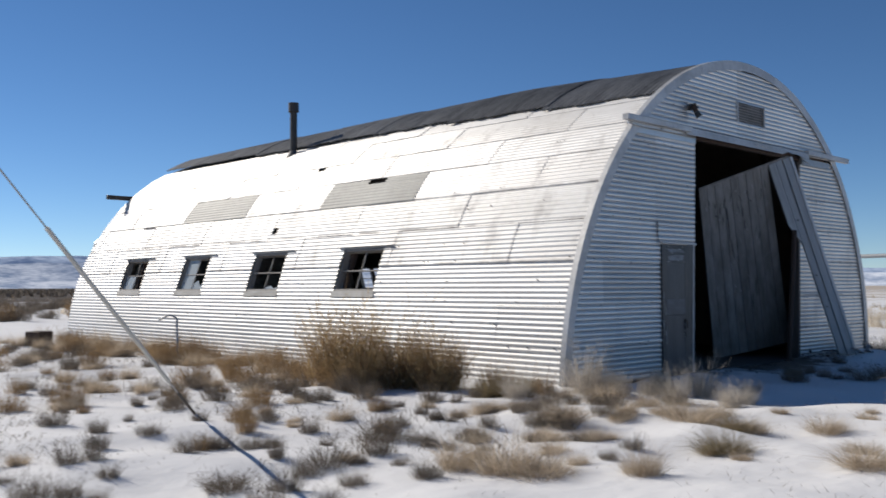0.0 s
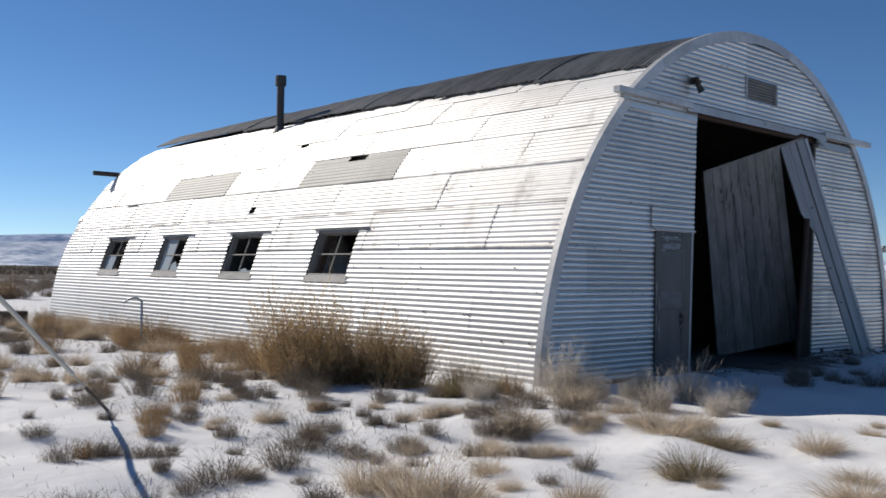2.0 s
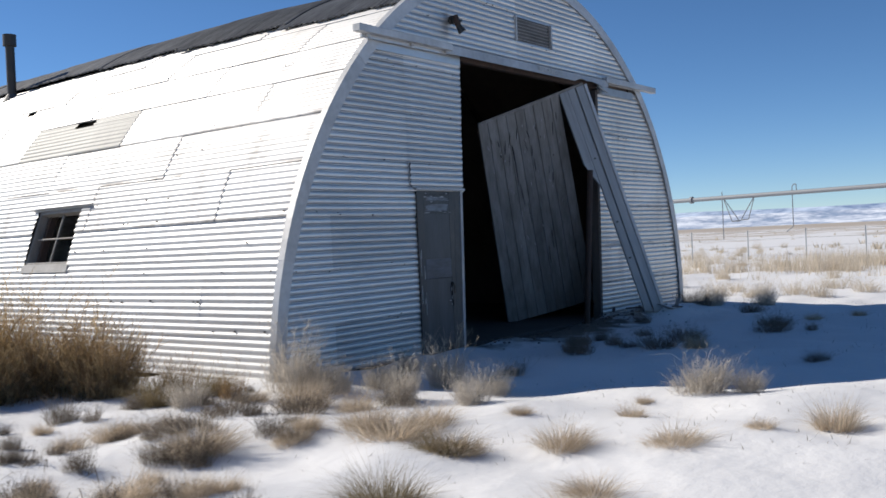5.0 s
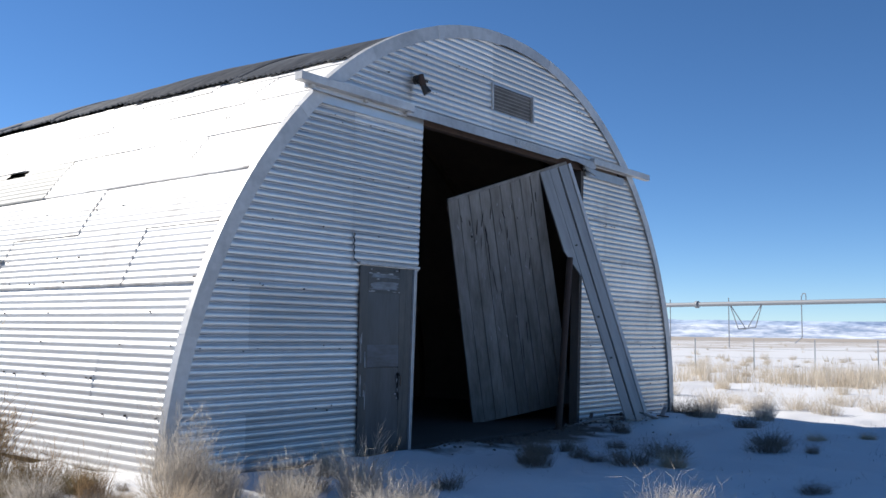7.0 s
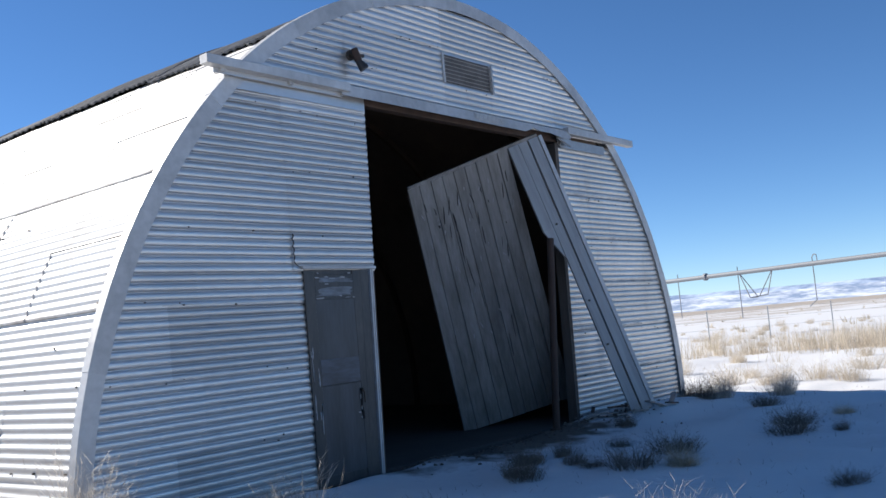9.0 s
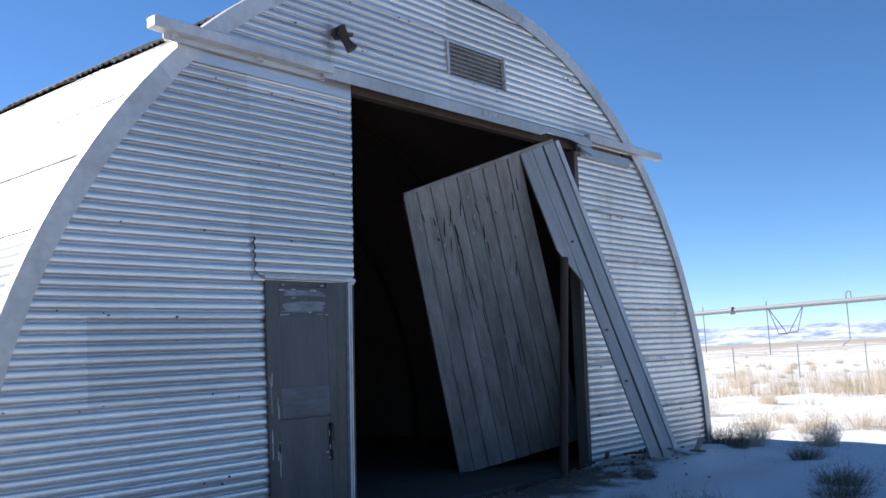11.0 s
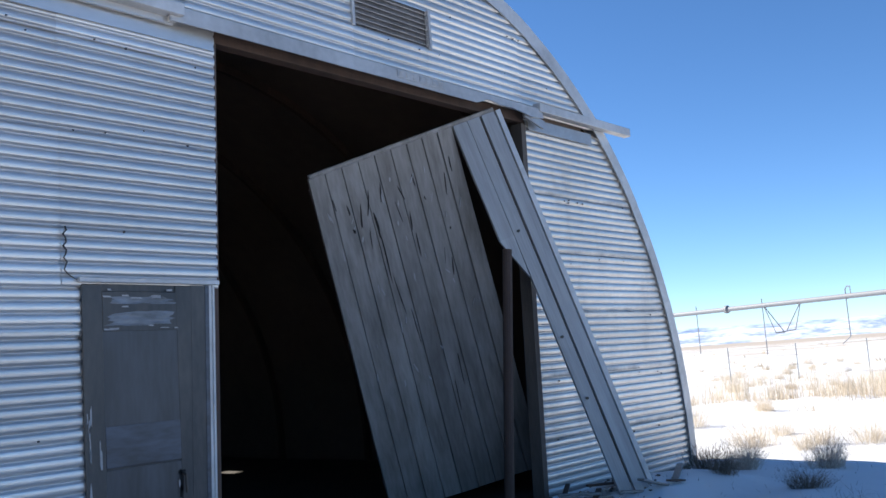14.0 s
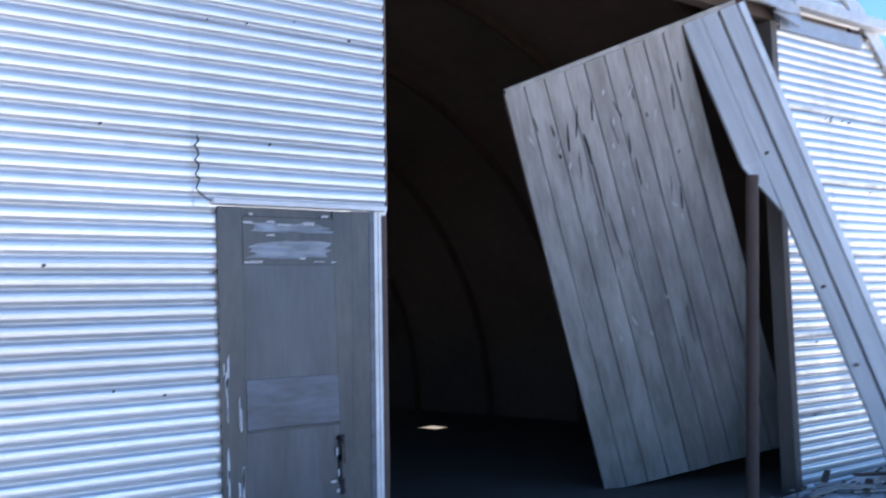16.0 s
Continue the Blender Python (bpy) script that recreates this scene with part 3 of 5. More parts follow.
for i in range(4):
    attach(front_sheet(UP_Z[i] - 0.02, UP_Z[i + 1], const(-9), const(-3.93 if i < 2 else -3.88), None, seed=i + 40), front)
    attach(front_sheet(UP_Z[i] - 0.02, UP_Z[i + 1], const(-3.97), jamb_l, None, seed=i + 60, y=-0.008), front)
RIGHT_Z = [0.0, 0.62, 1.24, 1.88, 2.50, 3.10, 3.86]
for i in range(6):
    attach(front_sheet(RIGHT_Z[i] - (0.02 if i else 0), RIGHT_Z[i + 1], jamb_r, const(9), None, seed=i + 80, mat=GALV_DIM), front)
GABLE_Z = [3.94, 4.30, 4.72, 5.205]
vent_hole = [(-1.42, -0.42, 4.29, 4.63)]
for i in range(3):
    z0, z1 = GABLE_Z[i] - 0.02, GABLE_Z[i + 1]
    edges = [(-9, -3.0), (-3.04, -1.40), (-1.44, -0.42), (-0.46, 0.95), (0.91, 9)]
    for j, (a, b) in enumerate(edges):
        if a > CX + LEAN * z0 + arch_half(z0) or b < CX + LEAN * z0 - arch_half(z0):
            continue
        if j == 2 and i == 1:                       # the vent sits in this sheet
            attach(front_sheet(4.63, z1, const(a), const(b), None, seed=104), front)
            continue
        attach(front_sheet(z0, z1, const(a), const(b), None, seed=i * 7 + j + 100, y=-0.006 * (j % 2)), front)

# open seam beside the small door: a dark strip stands in for the shaded gap
bm = bmesh.new()
prev = None
for i in range(15):
    z = 2.41 - 0.024 * i
    x = -3.945 + 0.012 * math.sin(i * 2.2) + (0.05 * max(0, i - 12))
    row = [bm.verts.new((x + dx, -0.024, z)) for dx in (-0.003, 0.003)] + [bm.verts.new((x + dx, -0.012, z)) for dx in (0.003, -0.003)]
    if prev:
        for k in range(4):
            bm.faces.new((prev[k], prev[(k + 1) % 4], row[(k + 1) % 4], row[k]))
    prev = row
attach(part("open_seam", bm, DARK_IRON, None, "dark gaping sheet seam"))

# nail heads, too small to pick apart
g = np.random.default_rng(21)
bm = bmesh.new()
for _ in range(170):
    x, z = g.uniform(-6.2, 3.8), float(g.choice([0.55, 1.17, 1.79, 2.43, 3.03, 3.62, 4.28, 4.7])) + g.normal() * 0.03
    if abs(x - CX - LEAN * z) > arch_half(z) - 0.1 or (-3.86 < x < 1.0 and z < 2.1) or (jamb_l(z) - 0.03 < x < jamb_r(z) + 0.03 and z < 3.9):
        continue
    add_rod(bm, (x, -0.004, z), (x, -0.019, z), g.uniform(0.004, 0.009), n=6)
for _ in range(150):
    k, y = int(g.integers(1, 9)), g.uniform(0.1, 12)
    t = ROWS[k] + g.choice([0.4, 3.8]) + g.normal() * 0.1
    if any(a - 0.1 < y < b + 0.1 and c - 1 < t < d + 1 for a, b, c, d in win_holes):
        continue
    add_rod(bm, P(t, y, R), P(t, y, R + 0.020), g.uniform(0.005, 0.011), n=6)
o = attach(part("nail_head", bm, DARK_IRON))
o["kind"] = "stuff"

# louvred vent
vent = box("vent", (0.98, 0.03, 0.36), Matrix.Translation((-0.92, 0.03, 4.46)), OLD_STEEL, None, "dark louvred gable vent", 0)
attach(vent)
for k in range(7):
    m = Matrix.Translation((-0.92, -0.006, 4.315 + 0.048 * k)) @ Matrix.Rotation(radians(32), 4, "X")
    o = box("slat", (0.95, 0.036, 0.005), m, STEEL, None, "", 0)
    o.parent = vent
for x in (-1.405, -0.435):
    o = box("vent_frame", (0.03, 0.05, 0.37), Matrix.Translation((x, -0.01, 4.46)), GALV_TRIM, None, "", 0.003)
    o.parent = vent

attach(box("flashing", (1.80, 0.012, 0.20), Matrix.Translation((-3.73, -0.030, 3.83)), GALV, None, "flat pale flashing under the rail", 0.002))
attach(box("flashing", (1.22, 0.012, 0.13), Matrix.Translation((1.62, -0.030, 3.80)), STEEL, None, "", 0.002))

# arch trim, in short lapped lengths, front and back
def trim_piece(t0, t1, y0, y1, r0, r1):
    bm = bmesh.new()
    n = 6
    loops = []
    for i in range(n + 1):
        t = t0 + (t1 - t0) * i / n
        loops.append([bm.verts.new(P(t, y, r)) for r, y in ((r0, y0), (r1, y0), (r1 + 0.004, y1), (r1 - 0.012, y1), (r1 - 0.012, y0 + 0.012), (r0, y0 + 0.012))])
    for a, b in zip(loops, loops[1:]):
        for k in range(6):
            bm.faces.new((a[k], a[(k + 1) % 6], b[(k + 1) % 6], b[k]))
    bm.faces.new(loops[0])
    bm.faces.new(loops[-1][::-1])
    return bm


trim = attach(part("arch_trim", trim_piece(0, 14, -0.034, 0.055, R - 0.068, R + 0.080), GALV_TRIM, None, "dented pale metal edge trim"))
for k in range(1, 12):
    t0 = 14.4 * k
    o = part("trim_length", trim_piece(t0 - 0.4, min(180, t0 + 14.4), -0.034 - 0.003 * (k % 2), 0.055, R - 0.066 - 0.006 * (k % 3), R + 0.080 + 0.003 * (k % 2)), GALV_TRIM)
    o.parent = trim
o = part("trim_length", trim_piece(172.6, 180, -0.036, 0.055, R - 0.068, R + 0.080), GALV_TRIM)
o.parent = trim
back_trim = attach(part("back_trim", trim_piece(0, 180, LENGTH - 0.08, LENGTH + 0.04, R - 0.10, R + 0.035), GALV_TRIM))

# back wall with its own rail stub
bm = bmesh.new()
ring = [bm.verts.new(P(4.5 * i, LENGTH - 0.06, R - 0.02)) for i in range(41)]
plate_face = bm.faces.new(ring)
ext = bmesh.ops.extrude_face_region(bm, geom=[plate_face])
bmesh.ops.translate(bm, verts=[v for v in ext["geom"] if isinstance(v, bmesh.types.BMVert)], vec=(0, 0.05, 0))
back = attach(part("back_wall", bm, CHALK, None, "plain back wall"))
attach(box("back_rail", (8.2, 0.10, 0.12), Matrix.Translation((-1.0, LENGTH + 0.08, 3.97)), DARK_IRON, None, "dark door rail at the back"))

# door rail and header hood
rail = attach(box("door_rail", (1.76, 0.11, 0.085), Matrix.Translation((-4.03, -0.12, 3.915)), GALV_TRIM, None, "pale painted sliding-door rail"))
o = box("rail_flange", (1.60, 0.02, 0.05), Matrix.Translation((-3.98, -0.075, 3.852)), GALV, None)
o.parent = rail
for x in (-4.70, -3.9, -3.2):
    o = box("bracket", (0.05, 0.12, 0.13), Matrix.Translation((x, -0.06, 3.905)), GALV_TRIM, None)
    o.parent = rail


def hood(x0, x1, z_low, torn):
    bm = bmesh.new()
    n = 24
    rows = []
    for i in range(n + 1):
        x = x0 + (x1 - x0) * i / n
        rip = torn * max(0.0, noise.noise((x * 4.2, 3.1, 0.5))) if x > -0.2 else 0.0
        bow = 0.006 * noise.noise((x * 1.6, 0.2, 8))
        prof = ((-0.01, 4.005), (-0.075, 3.985), (-0.125 + bow, 3.95), (-0.135 + bow, z_low + rip), (-0.125 + bow, z_low + rip), (-0.112, 3.94))
        rows.append([bm.verts.new((x, y, z)) for y, z in prof])
    for a, b in zip(rows, rows[1:]):
        for k in range(5):
            bm.faces.new((a[k], a[k + 1], b[k + 1], b[k]))
    return bm


header = attach(part("header_hood", hood(-3.24, 1.15, 3.835, 0.10), GALV_TRIM, None, "dented sheet-metal hood over the door rail"))
o = box("hood_extension", (1.86, 0.09, 0.095), Matrix.Translation((2.02, -0.10, 3.965)), GALV_TRIM, None)
o.parent = header
o = box("lintel", (3.95, 0.10, 0.14), Matrix.Translation((-0.98, 0.06, 3.885)), OLD_TIMBER, None, "reddish brown timber lintel")
o.parent = header
o = box("bent_flashing", (0.34, 0.03, 0.09), Matrix.Translation((1.02, -0.10, 3.835)) @ Matrix.Rotation(radians(14), 4, "Y"), STEEL, None)
o.parent = header
# embossed plate whose letters have weathered away
plate = box("embossed_plate", (0.62, 0.006, 0.075), Matrix.Translation((-0.72, -0.138, 3.905)), GALV_TRIM, None, "", 0.002)
plate.parent = header
bm = bmesh.new()
for k in range(7):
    for zz in (0.018, 0.0, -0.018):
        add_box(bm, (0.045, 0.006, 0.009), Matrix.Translation((-0.985 + 0.085 * k, -0.143, 3.905 + zz)))
    add_box(bm, (0.009, 0.006, 0.045), Matrix.Translation((-1.007 + 0.085 * k, -0.143, 3.905)))
o = part("embossing", bm, GALV_TRIM)
o.parent = header
o["kind"] = "stuff"

# jambs of the wide opening
def slanted_board(name, fx, w, z0, z1, y0, y1, mat, label=""):
    bm = bmesh.new()
    vs = [bm.verts.new((fx(z) + dx, y, z)) for z in (z0, z1) for y in (y0, y1) for dx in (0, w)]
    for q in ((0, 1, 3, 2), (4, 6, 7, 5), (0, 4, 5, 1), (2, 3, 7, 6), (0, 2, 6, 4), (1, 5, 7, 3)):
        bm.faces.new([vs[k] for k in q])
    return attach(part(name, bm, mat, None, label))


slanted_board("left_jamb", lambda z: jamb_l(z) - 0.03, 0.055, 0.0, 3.86, 0.012, 0.15, OLD_TIMBER, "dark brown timber jamb")
slanted_board("right_jamb", lambda z: jamb_r(z) - 0.070, 0.075, 0.0, 3.80, -0.012, 0.12, DARK_WOOD, "grey weathered timber jamb")
slanted_board("jamb_strip", lambda z: jamb_l(z) - 0.085, 0.045, 0.0, 2.075, -0.035, 0.01, GALV_TRIM, "pale metal corner strip")
slanted_board("inner_strip", lambda z: jamb_l(z) - 0.225, 0.145, 0.0, 2.065, -0.0345, 0.02, DOOR, "dark grey door post")
slanted_board("post_strip", lambda z: jamb_l(z) - 0.118, 0.030, 0.0, 2.067, -0.038, -0.03, DOOR_BLUE)
slanted_board("strip_ridge", lambda z: jamb_l(z) - 0.062, 0.010, 0.0, 2.07, -0.043, -0.03, GALV_TRIM)

# man door
door = attach(box("door", (0.79, 0.045, 2.06), Matrix.Translation((-3.455, 0.0, 1.035)), DOOR, None, "unpainted grey panelled door, shut", 0.003))
for z, h in ((1.485, 0.56), (0.52, 0.80)):
    o = box("panel", (0.56, 0.006, h + 0.04), Matrix.Translation((-3.46, -0.0265, z)), DOOR_PANEL, None, "", 0.002)
    o.parent = door
for z, h in ((1.895, 0.25), (1.075, 0.25)):
    o = box("rail", (0.53, 0.011, h), Matrix.Translation((-3.46, -0.026, z)), DOOR if z > 1.5 else DOOR_BLUE, None, "", 0.004)
    o.parent = door
for x in (-3.79, -3.145):
    o = box("stile", (0.13, 0.014, 2.05), Matrix.Translation((x, -0.026, 1.035)), DOOR, None, "", 0.004)
    o.parent = door
g = np.random.default_rng(23)


def door_patch(name, x, z, w, h, mat, y=-0.034, spikes=12, rough=0.4, label=""):
    """A ragged thin patch on the face of the small door."""
    bm = bmesh.new()
    rim = []
    for k in range(spikes):
        q = 2 * math.pi * k / spikes
        cx, cz = math.cos(q), math.sin(q)
        box_r = 1 / max(abs(cx), abs(cz))
        e = box_r * g.uniform(1 - rough, 1.0)
        rim.append((x + cx * e * w / 2, z + cz * e * h / 2))
    lo = [bm.verts.new((a, y + 0.004, b)) for a, b in rim]
    hi = [bm.verts.new((a, y, b)) for a, b in rim]
    bm.faces.new(hi)
    for k in range(spikes):
        bm.faces.new((lo[k], lo[(k + 1) % spikes], hi[(k + 1) % spikes], hi[k]))
    o = part(name, bm, mat, None, label)
    o.parent = door
    return o


for z, h in ((1.965, 0.055), (1.85, 0.10)):
    door_patch("peeled_paint", -3.46, z, 0.52, h, PEEL, -0.0335, 26, 0.35, "peeling blue-grey facing")
for k in range(12):
    door_patch("paint_scrape", -3.46 + g.uniform(-0.25, 0.25), g.choice([1.79, 1.93, 1.99]) + g.normal() * 0.006, g.uniform(0.02, 0.10), g.uniform(0.006, 0.014), FLAKE, -0.0375, 8, 0.5)
for k in range(15):
    x = -3.825 + 0.065 * (k % 2) + g.normal() * 0.007
    door_patch("paint_scrape", x, g.uniform(0.55, 1.28), g.uniform(0.006, 0.016), g.uniform(0.05, 0.20), FLAKE, -0.0365, 8, 0.5)
for x, w in ((-3.68, 0.03), (-3.26, 0.05)):
    door_patch("paint_scrape", x, 2.03, w, 0.016, FLAKE, -0.0365, 9, 0.5)
# the lock has been torn out: ragged flat patches painted black for the hole's dark inside, pale split edges and a bent
# pull
for z, w, h in ((0.82, 0.034, 0.16), (0.71, 0.030, 0.18), (0.62, 0.034, 0.10), (0.87, 0.060, 0.035)):
    door_patch("lock_gash", -3.205 + g.normal() * 0.006, z, w, h, HOLLOW_BLACK, -0.0365, 14, 0.5, "torn-out black lock hole")
for x, z, w, h in ((-3.232, 0.80, 0.014, 0.06), (-3.228, 0.685, 0.010, 0.05), (-3.26, 0.65, 0.05, 0.018), (-3.235, 0.60, 0.016, 0.03)):
    door_patch("split_edge", x, z, w, h, FLAKE, -0.039, 9, 0.5)
bm = bmesh.new()
add_rod(bm, (-3.205, -0.03, 0.865), (-3.20, -0.062, 0.85), 0.009)
add_rod(bm, (-3.20, -0.062, 0.85), (-3.195, -0.060, 0.74), 0.009)
o = part("door_handle", bm, DARK_IRON, None, "bent black iron pull")
o.parent = door
attach(box("door_flashing", (1.0, 0.05, 0.03), Matrix.Translation((-3.38, -0.035, 2.085)), GALV_TRIM, None, "", 0.003))

# ---- windows along the sides ----
def window(y0, side, panes):
    lo, hi = WIN_LO, WIN_HI
    rw = R - 0.02
    a = Vector(P(lo if side > 0 else 180 - lo, y0, rw))
    b = Vector(P(hi if side > 0 else 180 - hi, y0, rw))
    up = (b - a).normalized()
    along = Vector((0, 1, 0))
    out = along.cross(up) if side < 0 else up.cross(along)
    if out.x * side > 0:
        out = -out
    h, w = (b - a).length, WIN_W
    c = (a + b) / 2 + along * (w / 2) - out * 0.05
    base = frame3(c, along, up, out) if along.cross(up).dot(out) > 0 else frame3(c, -along, up, out)

    def piece(name, size, at, mat, parent, label="", bevel=0.003):
        o = box(name, size, base @ Matrix.Translation(at), mat, None, label, bevel)
        if parent is hut:
            return attach(o)
        o.parent = parent
        return o

    bm = bmesh.new()
    for sx in (-1, 1):
        add_box(bm, (0.040, h + 0.02, 0.12), base @ Matrix.Translation((sx * (w / 2 - 0.021), 0, 0)))
    for sy in (-1, 1):
        add_box(bm, (w, 0.05, 0.12), base @ Matrix.Translation((0, sy * (h / 2 - 0.025), 0)))
    win = attach(part("window", bm, WOOD, None, "weathered four-light wooden window with broken panes"))
    piece("mullion", (0.022, h - 0.08, 0.03), (0, 0, 0.0), WOOD, win)
    piece("transom", (w - 0.1, 0.022, 0.03), (0, 0.0, 0.0), WOOD, win)
    piece("sill", (w + 0.08, 0.125, 0.07), (0, -h / 2 - 0.05, 0.045), WOOD_PALE, win, "pale dented sill", 0.006)
    piece("hood", (w + 0.40, 0.016, 0.11), (0.02, h / 2 + 0.02, 0.075), GALV, win, "bent metal drip hood")
    for px, py, frac in panes:
        pw, ph = w / 2 - 0.07, h / 2 - 0.06
        bm = bmesh.new()
        x0, x1 = px * (pw / 2 + 0.012) - pw / 2, px * (pw / 2 + 0.012) + pw / 2
        z0 = py * (ph / 2 + 0.012) - ph / 2
        z1 = z0 + ph
        if frac >= 1:
            loop = [(x0, z0), (x1, z0), (x1, z1), (x0, z1)]
        else:
            loop = [(x0, z0), (x1, z0), (x1, z0 + ph * frac), (x0 + pw * 0.6, z0 + ph * frac * 0.45), (x0 + pw * 0.35, z0 + ph * frac * 1.1), (x0, z0 + ph * frac * 0.7)]
        front_l = [bm.verts.new(base @ Vector((x, z, 0.002))) for x, z in loop]
        back_l = [bm.verts.new(base @ Vector((x, z, -0.002))) for x, z in loop]
        bm.faces.new(front_l)
        bm.faces.new(back_l[::-1])
        for k in range(len(loop)):
            bm.faces.new((front_l[k], front_l[(k + 1) % len(loop)], back_l[(k + 1) % len(loop)], back_l[k]))
        o = part("pane", bm, GLASS)
        o.parent = win
        o.visible_shadow = False
    return win


PANES = [[], [(-1, -1, 0.25)], [(1, 1, 1), (1, -1, 1), (-1, -1, 0.6)], [(1, -1, 1)]]
for k, y0 in enumerate(WIN_Y):
    window(y0, 1, [(-px, py, f) for px, py, f in PANES[k]])
window(RIGHT_Y, -1, [(-1, -1, 1)])

# ---- inside: slab, ribs ----
slab = tagged(box("floor", (2 * R - 0.3, LENGTH - 0.25, 0.12), Matrix.Translation((CX, LENGTH / 2 - 0.06, -0.045)), CONCRETE, None, "dusty concrete slab", 0.01),
              "dusty concrete slab inside the hut", "floor", kind="structure")
for k in range(8):
    y = 1.2 + 2.1 * k
    bm = bmesh.new()
    loops = []
    for i in range(41):
        t = 180 * i / 40
        loops.append([bm.verts.new(P(t, yy, r)) for r, yy in ((R - 0.12, y), (R - 0.12, y + 0.06), (R - 0.22, y + 0.06), (R - 0.22, y))])
    for a, b in zip(loops, loops[1:]):
        for q in range(4):
            bm.faces.new((a[q], a[(q + 1) % 4], b[(q + 1) % 4], b[q]))
    bm.faces.new(loops[0])
    bm.faces.new(loops[-1][::-1])
    attach(part("arch_rib", bm, OLD_TIMBER, None, "dark timber arch rib"))

# ---- stovepipe ----
stove = empty("stovepipe", (-3.60, 10.3, 4.45), "dark sooty stovepipe with a cap on the roof", "chimney")


def hang(ob, parent, at):
    ob.parent = parent
    ob.matrix_parent_inverse = Matrix.Translation(-Vector(at))
    return ob


AT = (-3.60, 10.3, 4.45)
hang(rod("pipe", (-3.60, 10.3, 4.40), (-3.60, 10.3, 5.62), 0.085, DARK_IRON, None, "", 20), stove, AT)
hang(rod("cap", (-3.60, 10.3, 5.60), (-3.60, 10.3, 5.82), 0.125, DARK_IRON, None, "wider dark cap", 20), stove, AT)
hang(rod("storm_collar", (-3.60, 10.3, 4.50), (-3.60, 10.3, 4.66), 0.19, TAR, None, "", 20, 0.09), stove, AT)

# ---- outside lamp over the door ----
AT = (-2.97, 0.0, 4.25)
lamp = empty("wall_lamp", AT, "dark rusted double floodlight holder on the gable", "lamp")
hang(rod("base_plate", (-2.97, -0.010, 4.32), (-2.97, -0.05, 4.32), 0.055, DARK_IRON, None, "", 16), lamp, AT)
hang(rod("arm", (-2.97, -0.05, 4.32), (-2.96, -0.13, 4.27), 0.020, DARK_IRON), lamp, AT)
hang(rod("lamp_socket", (-2.98, -0.10, 4.37), (-2.95, -0.12, 4.24), 0.036, RUST, None, "", 12, 0.042), lamp, AT)
hang(rod("lamp_head", (-2.955, -0.12, 4.24), (-2.91, -0.16, 4.15), 0.034, DARK_IRON, None, "", 12, 0.055), lamp, AT)
hang(rod("conduit", (-2.95, -0.08, 4.31), (-2.84, -0.09, 4.32), 0.020, DARK_IRON), lamp, AT)

# ---- the collapsed sliding door ----
TL, TIP = Vector((-1.21, 0.87, 3.145)), Vector((0.35, -0.115, 3.81))
BL = Vector((0.06, 1.34, 0.045))
top = TIP - TL
TR = TL + top * 0.76
fall = BL - TL
AT = (BL.x, BL.y, 0.02)
leaf = empty("fallen_door_leaf", AT, "grey plank sliding-door leaf hanging askew in the opening", "door")


def plank(name, p, across, down, w, length, thick, mat, parent, at, label="", spread=0.0, shear=0.0):
    u, v = Vector(across).normalized(), Vector(down).normalized()
    nrm = u.cross(v).normalized()
    if nrm.y > 0:
        nrm = -nrm                                       # the face towards the walker
    bm = bmesh.new()
    n = 7
    loops = []
    for i in range(n + 1):
        s = length * i / n
        bow = 0.006 * noise.noise((p[0] * 9 + i * 0.6, p[2] * 3, 1.7))
        e = 0.003 * noise.noise((p[0] * 7, i * 0.9, 6.1))
        o = Vector(p) + v * s + nrm * bow
        wide = spread * i / n
        slant = v * (shear if i == n else 0.0)            # the foot is sawn off at an angle
        loops.append([bm.verts.new(o + u * a + nrm * b) for a, b in ((0.004 + e, 0.0), (0.0, -0.009), (0.0, -thick), (w + wide, -thick), (w + wide, -0.009), (w + wide - 0.004 + e, 0.0))])
        for q in loops[-1][3:]:
            q.co += slant
    for a, b in zip(loops, loops[1:]):
        for k in range(6):
            bm.faces.new((a[k], a[(k + 1) % 6], b[(k + 1) % 6], b[k]))
    bm.faces.new(loops[0])
    bm.faces.new(loops[-1][::-1])
    return hang(part(name, bm, mat, None, label), parent, at)


NA = 9
wid = (TR - TL).length
lead = top.normalized()
into = top.cross(fall).normalized()                  # away from the walker
if into.y < 0:
    into = -into
for k in range(NA):
    fk = fall + lead * (0.22 * k / NA)
    ln = fall.length * 1.02 + 0.30 * k / NA
    set_back = into * (0.003 * (k % 2) + (0.008 if k in (7, 8) else 0))
    plank("plank", TL + (TR - TL) * (k / NA) + set_back, top, fk, wid / NA - (0.003 if k < 6 else 0.007), ln, 0.030, BOARD, leaf, AT, spread=0.22 / NA, shear=0.30 / NA)
for f in (0.05, 0.5, 0.93):
    c = TL + (TR - TL) * 0.5 + fall * f + into * 0.075
    hang(box("ledge_board", (wid, 0.14, 0.03), frame3(c, top, fall - top * (fall.dot(top) / top.length_squared), into), OLD_TIMBER), leaf, AT)
hang(box("top_batten", (top.length * 0.99, 0.04, 0.05), frame3(TL + top * 0.5 + into * 0.03 + Vector((0, 0, 0.012)), top, top.cross(fall), top.cross(top.cross(fall))), BOARD, None, "", 0.006), leaf, AT)

# torn fibres, cracks and blistered paint on the leaf
g = np.random.default_rng(61)
down = (fall - lead * fall.dot(lead)).normalized()


